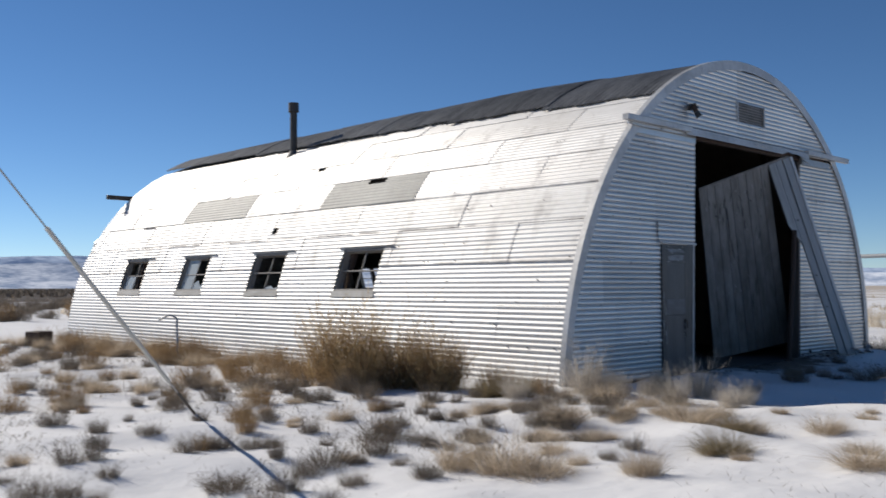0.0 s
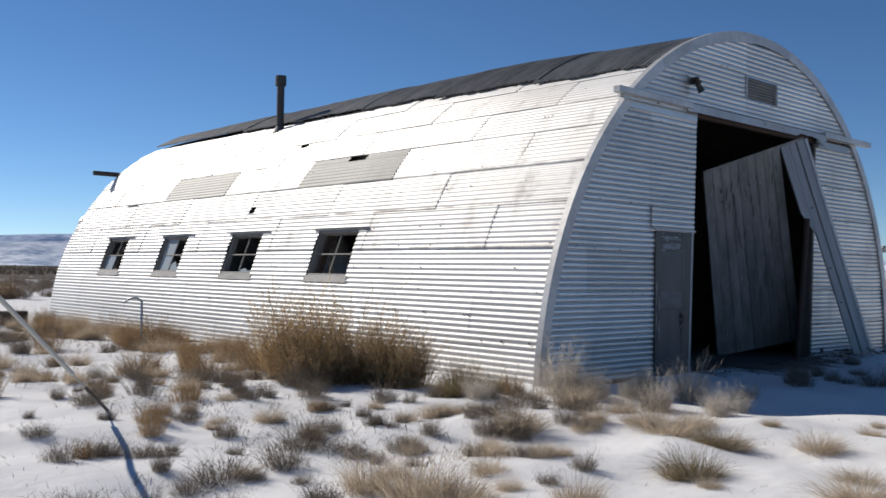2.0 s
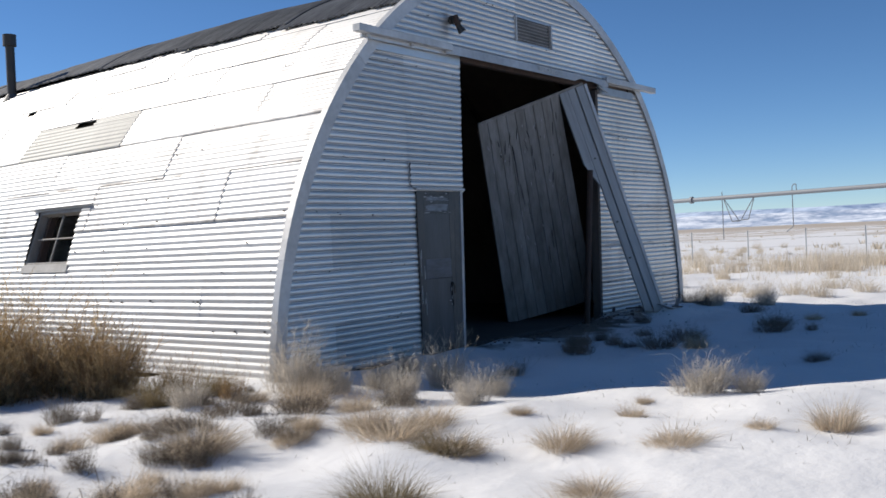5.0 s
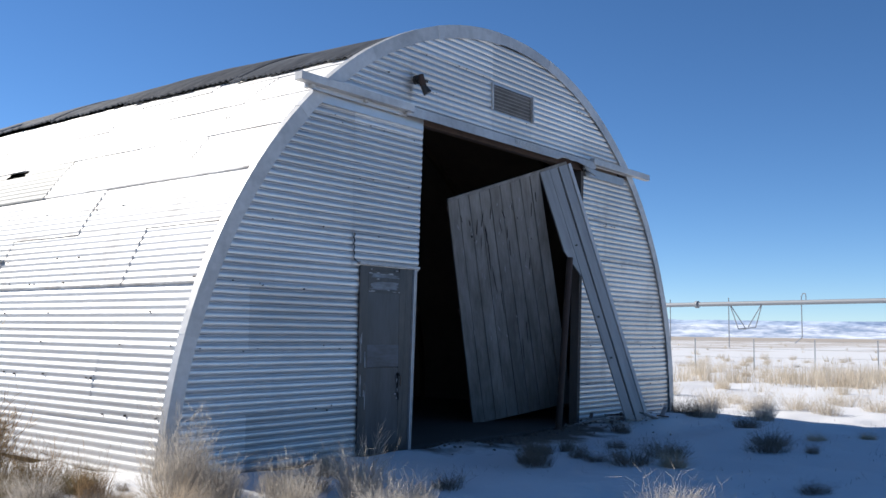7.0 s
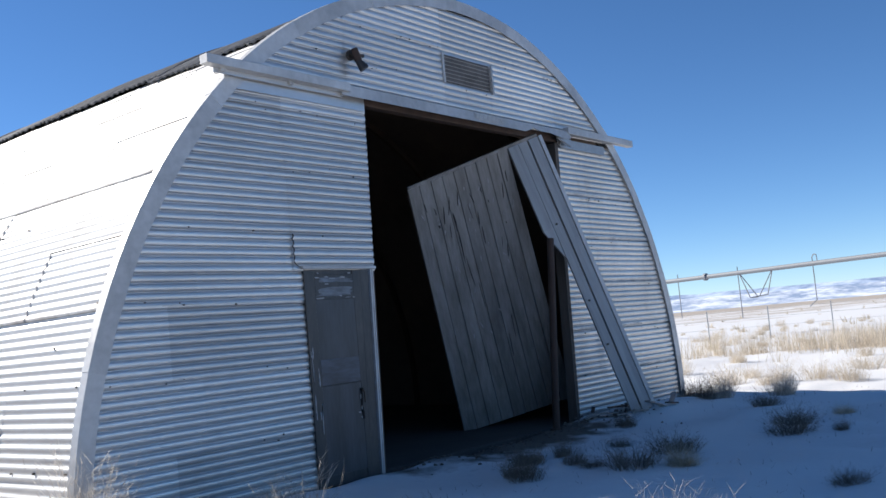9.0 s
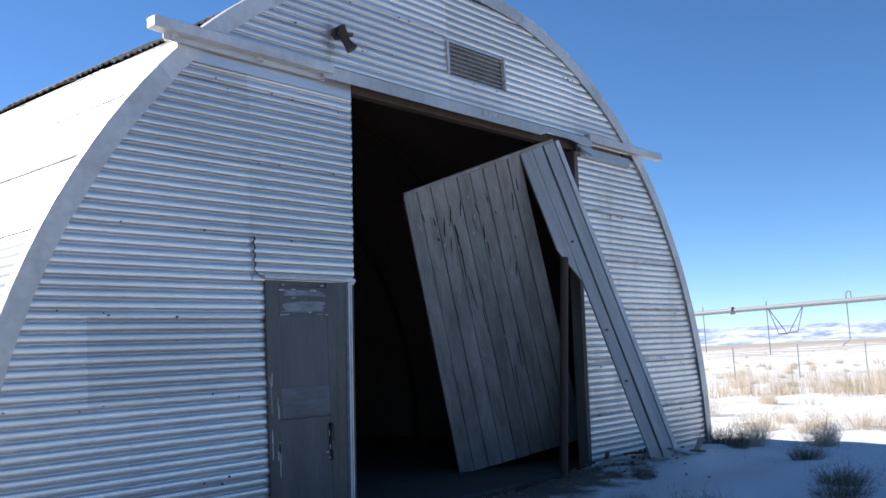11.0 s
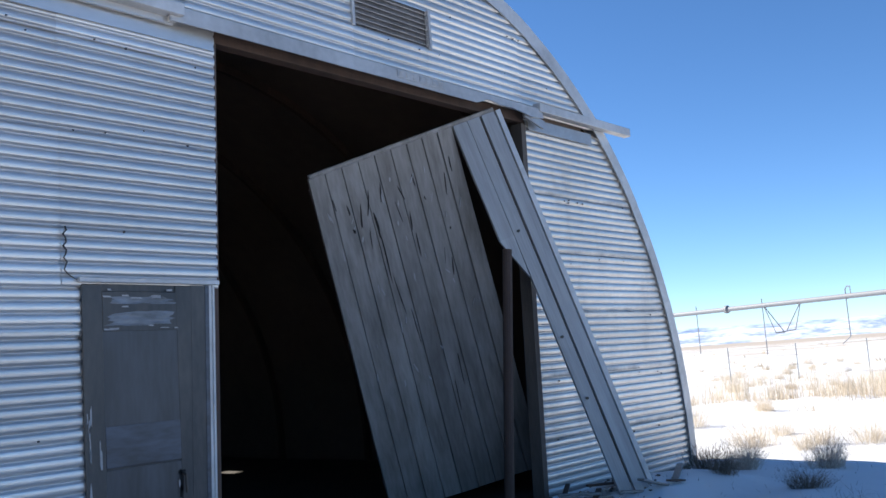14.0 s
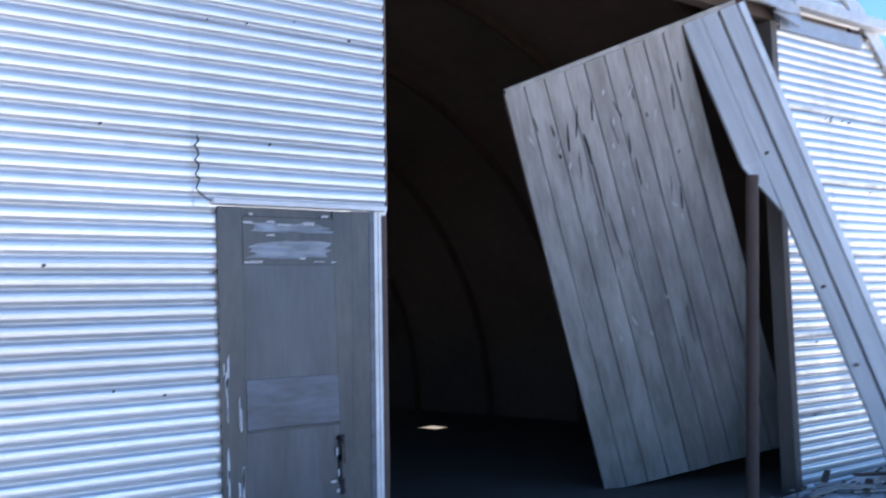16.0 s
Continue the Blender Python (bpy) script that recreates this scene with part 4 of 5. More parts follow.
def flaw(name, a, b, w, h, mat, turn=0.0):
    """A small ragged sliver lying on the face of the leaf."""
    c = TL + lead * a + fall.normalized() * b
    ax = fall.normalized() * math.cos(turn) + lead * math.sin(turn)
    ay = lead * math.cos(turn) - fall.normalized() * math.sin(turn)
    bm = bmesh.new()
    rim = []
    for k in range(9):
        q = 2 * math.pi * k / 9
        e = g.uniform(0.55, 1.1)
        rim.append(c + ax * (math.cos(q) * h / 2 * e) + ay * (math.sin(q) * w / 2 * e))
    lo = [bm.verts.new(p + into * 0.004) for p in rim]
    hi = [bm.verts.new(p - into * 0.004) for p in rim]
    bm.faces.new(hi)
    for k in range(9):
        bm.faces.new((lo[k], lo[(k + 1) % 9], hi[(k + 1) % 9], hi[k]))
    bmesh.ops.recalc_face_normals(bm, faces=bm.faces)
    return hang(part(name, bm, mat), leaf, AT)


for k in range(34):
    flaw("paint_flake", g.uniform(0.06, 0.95) * wid, 0.25 + 2.6 * g.random() ** 1.3, g.uniform(0.008, 0.022), g.uniform(0.04, 0.13), FLAKE, g.normal() * 0.25)
for a, b, w, h, turn in ((0.36, 0.62, 0.03, 0.34, 0.05), (0.37, 0.95, 0.016, 0.5, 0.0), (0.40, 1.36, 0.010, 0.5, 0.1), (0.335, 0.40, 0.016, 0.26, -0.25), (0.27, 0.50, 0.016, 0.26, -0.15),
                         (0.20, 0.40, 0.018, 0.12, 0.1), (0.205, 0.60, 0.024, 0.06, 0.4), (0.56, 0.42, 0.016, 0.2, 0.3), (0.585, 0.72, 0.014, 0.22, -0.05), (0.60, 0.95, 0.012, 0.24, 0.0),
                         (0.80, 1.28, 0.020, 0.26, -0.1), (0.76, 1.16, 0.012, 0.18, -0.15), (0.87, 0.50, 0.012, 0.24, -0.1), (0.84, 0.92, 0.018, 0.03, 0.0), (0.71, 0.55, 0.018, 0.05, 0.3),
                         (0.12, 0.30, 0.010, 0.16, 0.1), (0.30, 0.72, 0.010, 0.20, -0.1), (0.43, 0.34, 0.014, 0.20, -0.2), (0.52, 0.60, 0.010, 0.26, 0.15), (0.66, 0.36, 0.012, 0.14, 0.1), (0.93, 0.34, 0.010, 0.16, 0.0), (0.46, 1.7, 0.010, 0.4, 0.05), (0.70, 2.3, 0.010, 0.5, 0.0), (0.64, 2.6, 0.012, 0.4, 0.0)):
    flaw("crack", a * wid, b, w, h, HOLLOW_BLACK, turn)

FOOT = Vector((1.30, -0.86, 0.15))
lean_v = FOOT - TIP
AT2 = (FOOT.x, FOOT.y, 0.05)
strip = empty("broken_door_strip", AT2, "pale boards torn from the door, leaning on the wall", "door")
wB = (TIP - TR).length
for k in range(3):
    start = TR + (TIP - TR) * (k / 3)
    ln = (1.18, lean_v.length * 0.985, lean_v.length)[k]
    plank("plank", start, TIP - TR, lean_v, wB / 3 - (0.0, 0.020, 0.012)[k], ln, 0.03, BOARD_LIGHT, strip, AT2)
nrm = (TIP - TR).cross(lean_v).normalized()
if nrm.y > 0:
    nrm = -nrm
# Dark board added behind the planks so their gaps read as shade.
plank("backing_board", TR + (TIP - TR) * 0.36 - nrm * 0.034, TIP - TR, lean_v, wB * 0.62, lean_v.length * 0.97, 0.02, OLD_TIMBER, strip, AT2)
# the splintered end of the short board
sp = TR + lean_v.normalized() * 1.18
uB = (TIP - TR).normalized()
bm = bmesh.new()
tri = [sp, sp + uB * (wB / 3), sp + uB * (wB / 3 * 0.95) + lean_v.normalized() * 0.42]
fr_ = [bm.verts.new(p) for p in tri]
bk_ = [bm.verts.new(p - nrm * 0.03) for p in tri]
bm.faces.new(fr_)
bm.faces.new(bk_[::-1])
for k in range(3):
    bm.faces.new((fr_[k], fr_[(k + 1) % 3], bk_[(k + 1) % 3], bk_[k]))
hang(part("splinter", bm, BOARD_LIGHT), strip, AT2)
plank("edge_rail", TIP + uB * 0.002 - nrm * 0.004, TIP - TR, lean_v, 0.055, lean_v.length * 0.995, 0.05, GALV_TRIM, strip, AT2, "pale metal edging")
for s in (0.30, 0.58, 0.74):
    q = TR + (TIP - TR) * 0.45 + lean_v * s + nrm * 0.004
    hang(rod("bolt", q, q + nrm * 0.02, 0.014, DARK_IRON, None, "", 8), strip, AT2)

# rusty pipe that props the torn strip
AT3 = (-0.06, -0.24, 0.0)
prop = empty("iron_post", AT3, "rusty iron pipe standing in the door opening", "post")
hang(rod("shaft", (-0.11, -0.24, -0.05), (0.12, -0.29, 2.42), 0.045, RUST, None, "", 14), prop, AT3)
hang(rod("foot_collar", (-0.11, -0.24, -0.03), (-0.105, -0.24, 0.06), 0.07, RUST, None, "", 14), prop, AT3)

# broken scraps of board at the foot of the strip
g = np.random.default_rng(15)
for k in range(16):
    f = k / 15
    x, y = 0.62 + 0.95 * f + g.normal() * 0.10, -0.30 - 0.62 * f + g.normal() * 0.10
    z = float(ground_z(x, y)) + 0.02 + 0.035 * g.random()
    ln = g.uniform(0.15, 0.6)
    b = box("board_scrap", (ln, g.uniform(0.03, 0.085), 0.02), Matrix.Translation((x, y, z)) @ Matrix.Rotation(g.uniform(-0.9, 0.6), 4, "Z") @ Matrix.Rotation(g.normal() * 0.12, 4, "Y"),
            (BOARD, WOOD, OLD_TIMBER)[k % 3], None, "", 0.004)
    tagged(b, "broken grey board scrap lying in the snow", "board", "scraps by the door")
bm = bmesh.new()
for _ in range(420):
    x = g.uniform(-2.9, 1.7)
    y = -0.02 - abs(g.normal()) * (0.28 if x < 0.6 else 0.4) - 0.12 * max(0, x)
    r = g.uniform(0.005, 0.024)
    m = Matrix.Translation((x, y, float(ground_z(x, y)) + r * 0.25)) @ Matrix.Rotation(g.uniform(0, 6), 4, "Z") @ Matrix.Diagonal((r, r * g.uniform(0.6, 1), r * 0.6, 1))
    bmesh.ops.create_icosphere(bm, subdivisions=1, radius=1.0, matrix=m)
for v in bm.verts:
    v.co += Vector((noise.noise(v.co * 40), noise.noise(v.co * 40 + Vector((5, 0, 0))), noise.noise(v.co * 40 + Vector((0, 5, 0))))) * 0.008
tagged(part("clods", bm, SOIL), "frozen clods of soil along the doorway", "soil", kind="stuff")

# ---- standpipe by the wall ----
AT4 = (-7.88, 7.80, 0.0)
tap = empty("standpipe", AT4, "thin galvanised standpipe with a hooked spout", "tap")
hang(rod("riser", (-7.88, 7.80, -0.1), (-7.80, 8.0, 0.84), 0.021, STEEL, None, "", 10), tap, AT4)
crv = bpy.data.curves.new("spout", "CURVE")
crv.dimensions, crv.bevel_depth, crv.bevel_resolution = "3D", 0.018, 2
spl = crv.splines.new("BEZIER")
spl.bezier_points.add(2)
for p, co in zip(spl.bezier_points, ((-7.80, 8.0, 0.83), (-7.88, 8.10, 0.885), (-8.02, 8.28, 0.80))):
    p.co, p.handle_left_type, p.handle_right_type = co, "AUTO", "AUTO"
tmp = new("spout_curve", crv)
deps = bpy.context.evaluated_depsgraph_get()
sm = bpy.data.meshes.new_from_object(tmp.evaluated_get(deps))
bpy.data.objects.remove(tmp)
sm.materials.clear()
sm.materials.append(STEEL)
hang(new("spout", sm), tap, AT4)

# ---- guy wire with its guard tube ----
F0, GD = Vector((-11.15, 1.15, 0.0)), Vector((-0.675, -0.40, 0.615)).normalized()
AT5 = tuple(F0)
guy = empty("guy_wire", AT5, "pale guard tube on a slanting guy wire", "guy wire")
hang(rod("wire", F0 - GD * 0.1, F0 + GD * 9, 0.008, STEEL, None, "", 6), guy, AT5)
hang(rod("guard_tube", F0 + GD * 0.72, F0 + GD * 3.1, 0.021, TUBE, None, "pale plastic guard tube", 12), guy, AT5)
hang(rod("anchor_rod", F0 - GD * 0.2, F0 + GD * 0.5, 0.016, DARK_IRON, None, "", 8), guy, AT5)

# ---- old wooden box near the back corner ----
bx = box("wooden_crate", (0.45, 0.45, 0.42), Matrix.Translation((-7.9, 14.6, 0.17)) @ Matrix.Rotation(0.4, 4, "Z"), OLD_TIMBER, None, "", 0.02)
tagged(bx, "dark weathered wooden box in the grass", "box")

# ---- irrigation pivot and fence beyond the hut ----
E0 = Vector((-7.8, -5.78, 1.40))
A0, A1 = E0 + Vector((0.8953, 0.4441, 0.0336)) * 44, E0 + Vector((0.9661, 0.2553, 0.0376)) * 38
pd = (A1 - A0).normalized()
pd.z = 0
pd.normalize()
ZP = (A0.z + A1.z) / 2
A0.z = A1.z = ZP
B0, B1 = A0 - pd * 22, A1 + pd * 26
AT6 = ((A0.x + A1.x) / 2, (A0.y + A1.y) / 2, 0.0)
pivot = empty("irrigation_pivot", AT6, "galvanised irrigation pivot pipe on trussed span", "irrigation pivot")
hang(rod("pipe", B0, B1, 0.10, PIPE, None, "", 14), pivot, AT6)
span = (A1 - A0).length


def along(f):
    return A0 + pd * (span * f)


for f in (0.28, -0.9, 1.7):
    c = along(f)
    hang(rod("flange", c - pd * 0.06, c + pd * 0.06, 0.17, PIPE, None, "", 14), pivot, AT6)
side = Vector((-pd.y, pd.x, 0))
for f in (0.46, 1.52, -0.7):
    a, b = along(f), along(f + 0.17)
    lo1, lo2 = along(f + 0.065) + Vector((0, 0, -1.15)), along(f + 0.115) + Vector((0, 0, -1.08))
    for p, q in ((a, lo1 + side * 0.28), (a, lo1 - side * 0.28), (b, lo2 + side * 0.28), (b, lo2 - side * 0.28), (lo1 - side * 0.28, lo2 + side * 0.28), (lo1 - side * 0.28, lo1 + side * 0.28)):
        hang(rod("strut", p, q, 0.022, PIPE, None, "", 6), pivot, AT6)
for f, ln in ((0.12, 1.8), (0.455, 2.0), (0.82, 1.5), (1.3, 1.8), (1.75, 1.9), (-0.4, 1.8)):
    c = along(f)
    bm = bmesh.new()
    add_rod(bm, c + Vector((0, 0, 0.28)), c - Vector((0, 0, ln)), 0.022, n=6)
    if f == 0.82:
        bend = [c + Vector((0, 0, 0.26)), c + Vector((0, 0, 0.38)) + pd * 0.08, c + Vector((0, 0, 0.36)) + pd * 0.2, c + Vector((0, 0, 0.05)) + pd * 0.22]
        for p, q in zip(bend, bend[1:]):
            add_rod(bm, p, q, 0.022, n=6)
        add_rod(bm, c - Vector((0, 0, ln)), c - Vector((0, 0, ln + 0.25)) - pd * 0.35, 0.022, n=6)
    hang(part("drop_hose", bm, PIPE), pivot, AT6)
for c in (B0, B1):
    for s in (-1, 1):
        hang(rod("leg", c, Vector((c.x + side.x * s * 1.6, c.y + side.y * s * 1.6, -0.1)), 0.05, PIPE, None, "", 8), pivot, AT6)

fence = empty("wire_fence", (27.5, 6.0, 0), "thin steel-post wire fence across the field", "fence")
AT7 = (27.5, 6.0, 0)
f0, f1 = E0 + Vector((0.9158, 0.4016, 0)) * 37, E0 + Vector((0.9592, 0.2826, 0)) * 37
fd = (f1 - f0) / 2
for k in range(-3, 9):
    p = f0 + fd * k
    hang(rod("post", (p.x, p.y, -0.15), (p.x + 0.02 * (k % 3), p.y, 1.27), 0.022, STEEL, None, "", 6), fence, AT7)
for h in (0.5, 0.85, 1.18):
    p, q = f0 - fd * 3, f0 + fd * 8
    hang(rod("wire", (p.x, p.y, h), (q.x, q.y, h), 0.004, STEEL, None, "", 4), fence, AT7)

# ---- dry grass and sage ----
def tuft_mesh(name, n, spread, height, width, mat, seed, droop=0.3, twigs=0, flare=0.9, dome=0.6):
    """A clump of tapering bent blades or twigs, unit radius about spread, with uneven lengths."""
    g = np.random.default_rng(seed)
    vs, fs = [], []
    lobes = [(g.uniform(-0.45, 0.45) * spread, g.uniform(-0.45, 0.45) * spread, g.uniform(0.5, 1.15)) for _ in range(5)]

    def blade(o, d, ln, w, bend):
        d = d / np.linalg.norm(d)
        sidev = np.cross(d, g.normal(size=3))
        sidev /= np.linalg.norm(sidev) + 1e-9
        b = len(vs)
        for f, ww in ((0, 1.0), (0.55, 0.8)):
            c = o + d * ln * f + bend * ln * f * f
            vs.extend((c - sidev * w * ww, c + sidev * w * ww))
        vs.append(o + d * ln + bend * ln)
        fs.extend(((b, b + 1, b + 3, b + 2), (b + 2, b + 3, b + 4)))

    for _ in range(n):
        lx, ly, lh = lobes[g.integers(5)]
        a, rr = g.uniform(0, 6.283), math.sqrt(g.random()) * 0.34 * spread
        ox, oy = lx * 0.6 + math.cos(a) * rr, ly * 0.6 + math.sin(a) * rr
        o = np.array((ox, oy, -0.04))
        a = math.atan2(oy, ox) + g.normal() * 0.9
        lean = abs(g.normal()) * 0.35 * flare + 0.9 * flare * math.hypot(ox, oy) / spread * g.uniform(0.4, 1.2)
        d = np.array((math.cos(a) * lean, math.sin(a) * lean, 1.0))
        ln = height * lh * g.uniform(0.4, 1.0) * (1.1 - 0.45 * min(1.2, math.hypot(ox, oy) / (0.5 * spread)) ** 2 * dome)
        bend = np.array((math.cos(a), math.sin(a), -0.7)) * droop * g.uniform(0, 1)
        blade(o, d, ln, width * g.uniform(0.6, 1.3), bend)
        for _t in range(twigs):
            f = g.uniform(0.25, 1.0)
            c = o + d / np.linalg.norm(d) * ln * f + bend * ln * f * f
            blade(c, d + g.normal(size=3) * 0.8 + np.array((0, 0, 0.3)), ln * g.uniform(0.1, 0.28), width * g.uniform(0.6, 1.1), bend * 0.2)
    me = bpy.data.meshes.new(name)
    me.from_pydata([tuple(map(float, v)) for v in vs], [], fs)
    me.materials.append(mat)
    return me


TUFTS = {
    "straw": [tuft_mesh("grass_tuft", 1150, 0.72, 1.12, 0.0026, STRAW, 11 + q, 0.85, 0, 0.6, 0.9) for q in range(6)],
    "sage": [tuft_mesh("sagebrush", 430, 0.88, 1.05, 0.0036, SAGE, 31 + q, 0.35, 3, 0.50) for q in range(6)],
    "frost": [tuft_mesh("pale_sagebrush", 560, 0.74, 1.08, 0.0025, FROST, 51 + q, 0.2, 6, 0.52) for q in range(4)],
    "olive": [tuft_mesh("olive_bunchgrass", 1500, 0.74, 1.12, 0.0026, OLIVE, 91 + q, 0.95, 0, 0.6, 0.9) for q in range(3)],
    "wisp": [tuft_mesh("wispy_grass", 300, 0.90, 1.05, 0.0030, WISP, 111 + q, 0.25, 2, 0.45) for q in range(5)],
    "weed": [tuft_mesh("dry_weed", 420, 0.8, 1.0, 0.0032, BRUSH, 71 + q, 0.25, 3, 0.45) for q in range(4)],
}
LABEL = {"straw": ("grass_clump", "dry straw-coloured bunchgrass tuft in snow", "grass"),
         "sage": ("sagebrush", "low dark grey sagebrush in snow", "shrub"),
         "frost": ("pale_sagebrush", "pale frosty-grey sagebrush in snow", "shrub"),
         "olive": ("olive_grass_clump", "olive-brown dry bunchgrass dome in snow", "grass"),
         "wisp": ("pale_grass_clump", "bleached wispy dry grass on snow", "grass"),
         "weed": ("weed_clump", "brown dead weeds by the wall", "weeds")}
grow = np.random.default_rng(9)


def tuft(kind, x, y, w, h):
    name, label, cat = LABEL[kind]
    ob = new(name, TUFTS[kind][int(grow.integers(len(TUFTS[kind])))])
    ob.location = (x, y, float(ground_z(x, y)) - 0.01)
    ob.rotation_euler = (0, 0, grow.uniform(0, 6.28))
    k = 0.76 if kind == "sage" and w < 0.7 and x < -5 else 0.95
    ob.scale = (w * k, w * k, h * (k + 0.15))
    return tagged(ob, label, cat, cat + " on the plain")


STRAW_AT = [(-7.0, -1.2, .5, .36), (-6.9, -1.75, .4, .3), (-7.5, -2.4, .5, .34), (-7.15, -2.75, .5, .3), (-10.95, -3.2, .6, .46), (-7.6, -2.8, .7, .34), (-7.65, -3.42, .5, .26), (-7.3, -4.05, .4, .24), (-7.0, -4.73, .45, .2),
            (-8.87, -5.06, .58, .24), (-9.42, -2.86, .22, .19), (-10.5, -4.09, .36, .36), (-11.07, -2.8, .46, .37), (-10.9, -3.46, .6, .3),
            (-8.62, -1.8, .6, .3), (-8.1, -2.25, .36, .22), (-6.5, -3.22, .22, .12), (-6.1, -3.98, .28, .15), (-6.07, -5.5, .42, .36),
            (-6.44, -5.14, .25, .12), (-9.2, -2.83, .3, .17)]
STRAW_AT2 = [(-8.26, -4.83, .35, .15), (-9.58, -2.39, .5, .2), (-8.97, -.72, .3, .2), (-8.6, -.7, .36, .22), (-7.83, -2.09, .3, .2), (-5.46, -3.79, .17, .12),
             (-10.1, -3.0, .3, .2)]
SAGE_AT = [(-7.3, -1.5, .6, .26), (-6.6, -1.95, .5, .26), (-7.6, -.9, .6, .3), (-8.4, -1.2, .5, .24), (-5.6, -1.2, .5, .3), (3.3, -.55, .5, .38), (2.3, -1.95, .4, .22), (.97, -2.74, .5, .25), (-8.78, -1.84, .5, .24), (-8.03, -1.92, .36, .26), (-8.05, -2.2, .28, .16), (-10.48, -1.14, .6, .33), (-11.06, -1.79, .42, .3), (-11.63, -1.84, .6, .26), (-12.0, -2.63, .32, .16), (-12.34, -.88, .3, .22),
           (-12.75, -2.24, .6, .22), (-11.24, -2.31, .2, .13), (-10.19, -2.26, .22, .12), (-10.2, -1.41, .4, .16), (-9.89, -1.71, .32, .2),
           (-9.9, -.75, .3, .2), (-8.45, .28, .4, .32), (-10.73, .45, .36, .18), (-10.95, 1.97, .4, .26), (-1.26, -2.36, .47, .24),
           (-2.37, -2.52, .52, .22), (-2.52, -1.48, .35, .22), (-2.57, -4.41, .28, .12), (.13, -2.98, .5, .22), (-2.42, -2.12, .26, .13)]
FROST_AT = [(-6.3, -1.75, .4, .38), (-6.0, -1.2, .36, .3), (-6.1, -2.45, .4, .3), (3.9, -1.6, .5, .4), (3.5, -.8, .5, .36), (-6.5, -.5, .62, .62), (-5.5, -1.72, .55, .46), (-5.55, -2.24, .48, .32), (-5.0, -4.08, .6, .36), (-4.8, -4.42, .34, .22), (-4.8, -.62, .4, .3),
            (-7.54, -.33, .46, .26), (-6.3, -.75, .45, .3), (-6.36, -.95, .42, .34)]
OLIVE_AT = [(-8.95, -3.92, .44, .33), (-7.56, .18, .5, .42), (-7.7, -3.36, .45, .25), (-7.1, -.1, .36, .34)]
WISP_AT = [(5.75, -.08, .85, .46), (5.7, -1.0, .5, .4), (5.9, -1.5, .7, .42), (5.75, -2.05, .6, .4), (5.2, -.9, .4, .3), (7.4, .2, .5, .35), (8.6, -1.6, .8, .4), (7.0, -2.6, .7, .36)]
WEED_AT = [(-7.2, .32, .6, .6), (-9.38, 4.53, .75, .48), (-8.94, 3.47, .7, .46), (-7.1, -.35, .4, .4), (-7.3, 4.9, .6, .35), (-7.6, 6.3, .7, .4)]
for kind, spots in (("straw", STRAW_AT), ("straw", STRAW_AT2), ("sage", SAGE_AT), ("frost", FROST_AT), ("weed", WEED_AT), ("olive", OLIVE_AT), ("wisp", WISP_AT)):
    for x, y, w, h in spots:
        tuft(kind, x, y, w, h)

# scattered repeats, by stretches of the plan: kind mix, x range, y range, how many, sizes
SCATTER = [("sage sage straw sage weed", -15.5, -8.2, 0.2, 7.5, 125, 0.18, 0.46), ("sage sage weed straw sage", -18, -7.2, 7.5, 14.8, 100, 0.3, 0.65),
           ("weed straw weed", -8.2, -6.75, 3.2, 16.5, 60, 0.35, 0.7), ("sage straw sage", -11.5, -8.0, -2.2, 0.4, 26, 0.14, 0.34), ("sage sage", -5.2, 3.5, -2.4, -0.9, 9, 0.14, 0.34), ("sage sage straw", -14.0, -11.4, -4.0, 0.4, 24, 0.15, 0.4), ("sage straw sage", -8.9, -6.6, -1.9, 0.2, 15, 0.15, 0.34), ("sage sage weed", -12.5, -8.6, -1.2, 3.5, 24, 0.14, 0.36), ("sage straw", -10.8, -9.0, -4.2, -1.5, 10, 0.12, 0.28),
           ("wisp wisp straw wisp", 7.5, 20, -9, 11, 44, 0.3, 0.75), ("wisp", 18, 46, -14, 22, 90, 0.25, 0.7), ("sage straw sage", -2.2, 4.8, -6.0, -2.6, 8, 0.15, 0.36),
           ("straw sage", -20, -12.5, -16, -10.2, 30, 0.3, 0.6)]
for kinds, x0, x1, y0, y1, n, s0, s1 in SCATTER:
    ks = kinds.split()
    for _ in range(n):
        x, y = grow.uniform(x0, x1), grow.uniform(y0, y1)
        if abs(x + 1.2) < 5.5 and y > -0.3:
            continue
        w = grow.uniform(s0, s1)
        tuft(ks[int(grow.integers(len(ks)))], x, y, w, w * grow.uniform(0.5, 0.95))

# sagebrush clumps of the first belt beyond the back corner
for _ in range(120):
    y, az = grow.uniform(25, 66), radians(grow.uniform(64, 80))
    x = -16.2 + (y + 8) / math.tan(az)
    if noise.noise((x * 0.12, y * 0.12, 3.0)) < -0.12:
        continue
    w = grow.uniform(0.7, 1.7)
    tuft("sage" if grow.random() < 0.75 else "weed", x, y, w, w * grow.uniform(0.45, 0.7))


def rabbitbrush(x, y, w, h, seed):
    at = (x, y, 0.0)
    b = empty("rabbitbrush", at, "large brown dead rabbitbrush against the metal wall", "bush", "bushes by the wall")
    g = tuft_mesh("stem_mass", 560, 0.9, 0.90, 0.0030, BRUSH, seed, 0.14, 6, 0.66, 1.3)
    t = tuft_mesh("seed_crown", 330, 0.85, 1.12, 0.0026, SEED, seed + 1, 0.10, 9, 0.58, 1.25)
    for nm, m in (("stem_mass", g), ("seed_crown", t)):
        o = new(nm, m)
        o.parent = b
        o.scale = (w, w, h)
    return b


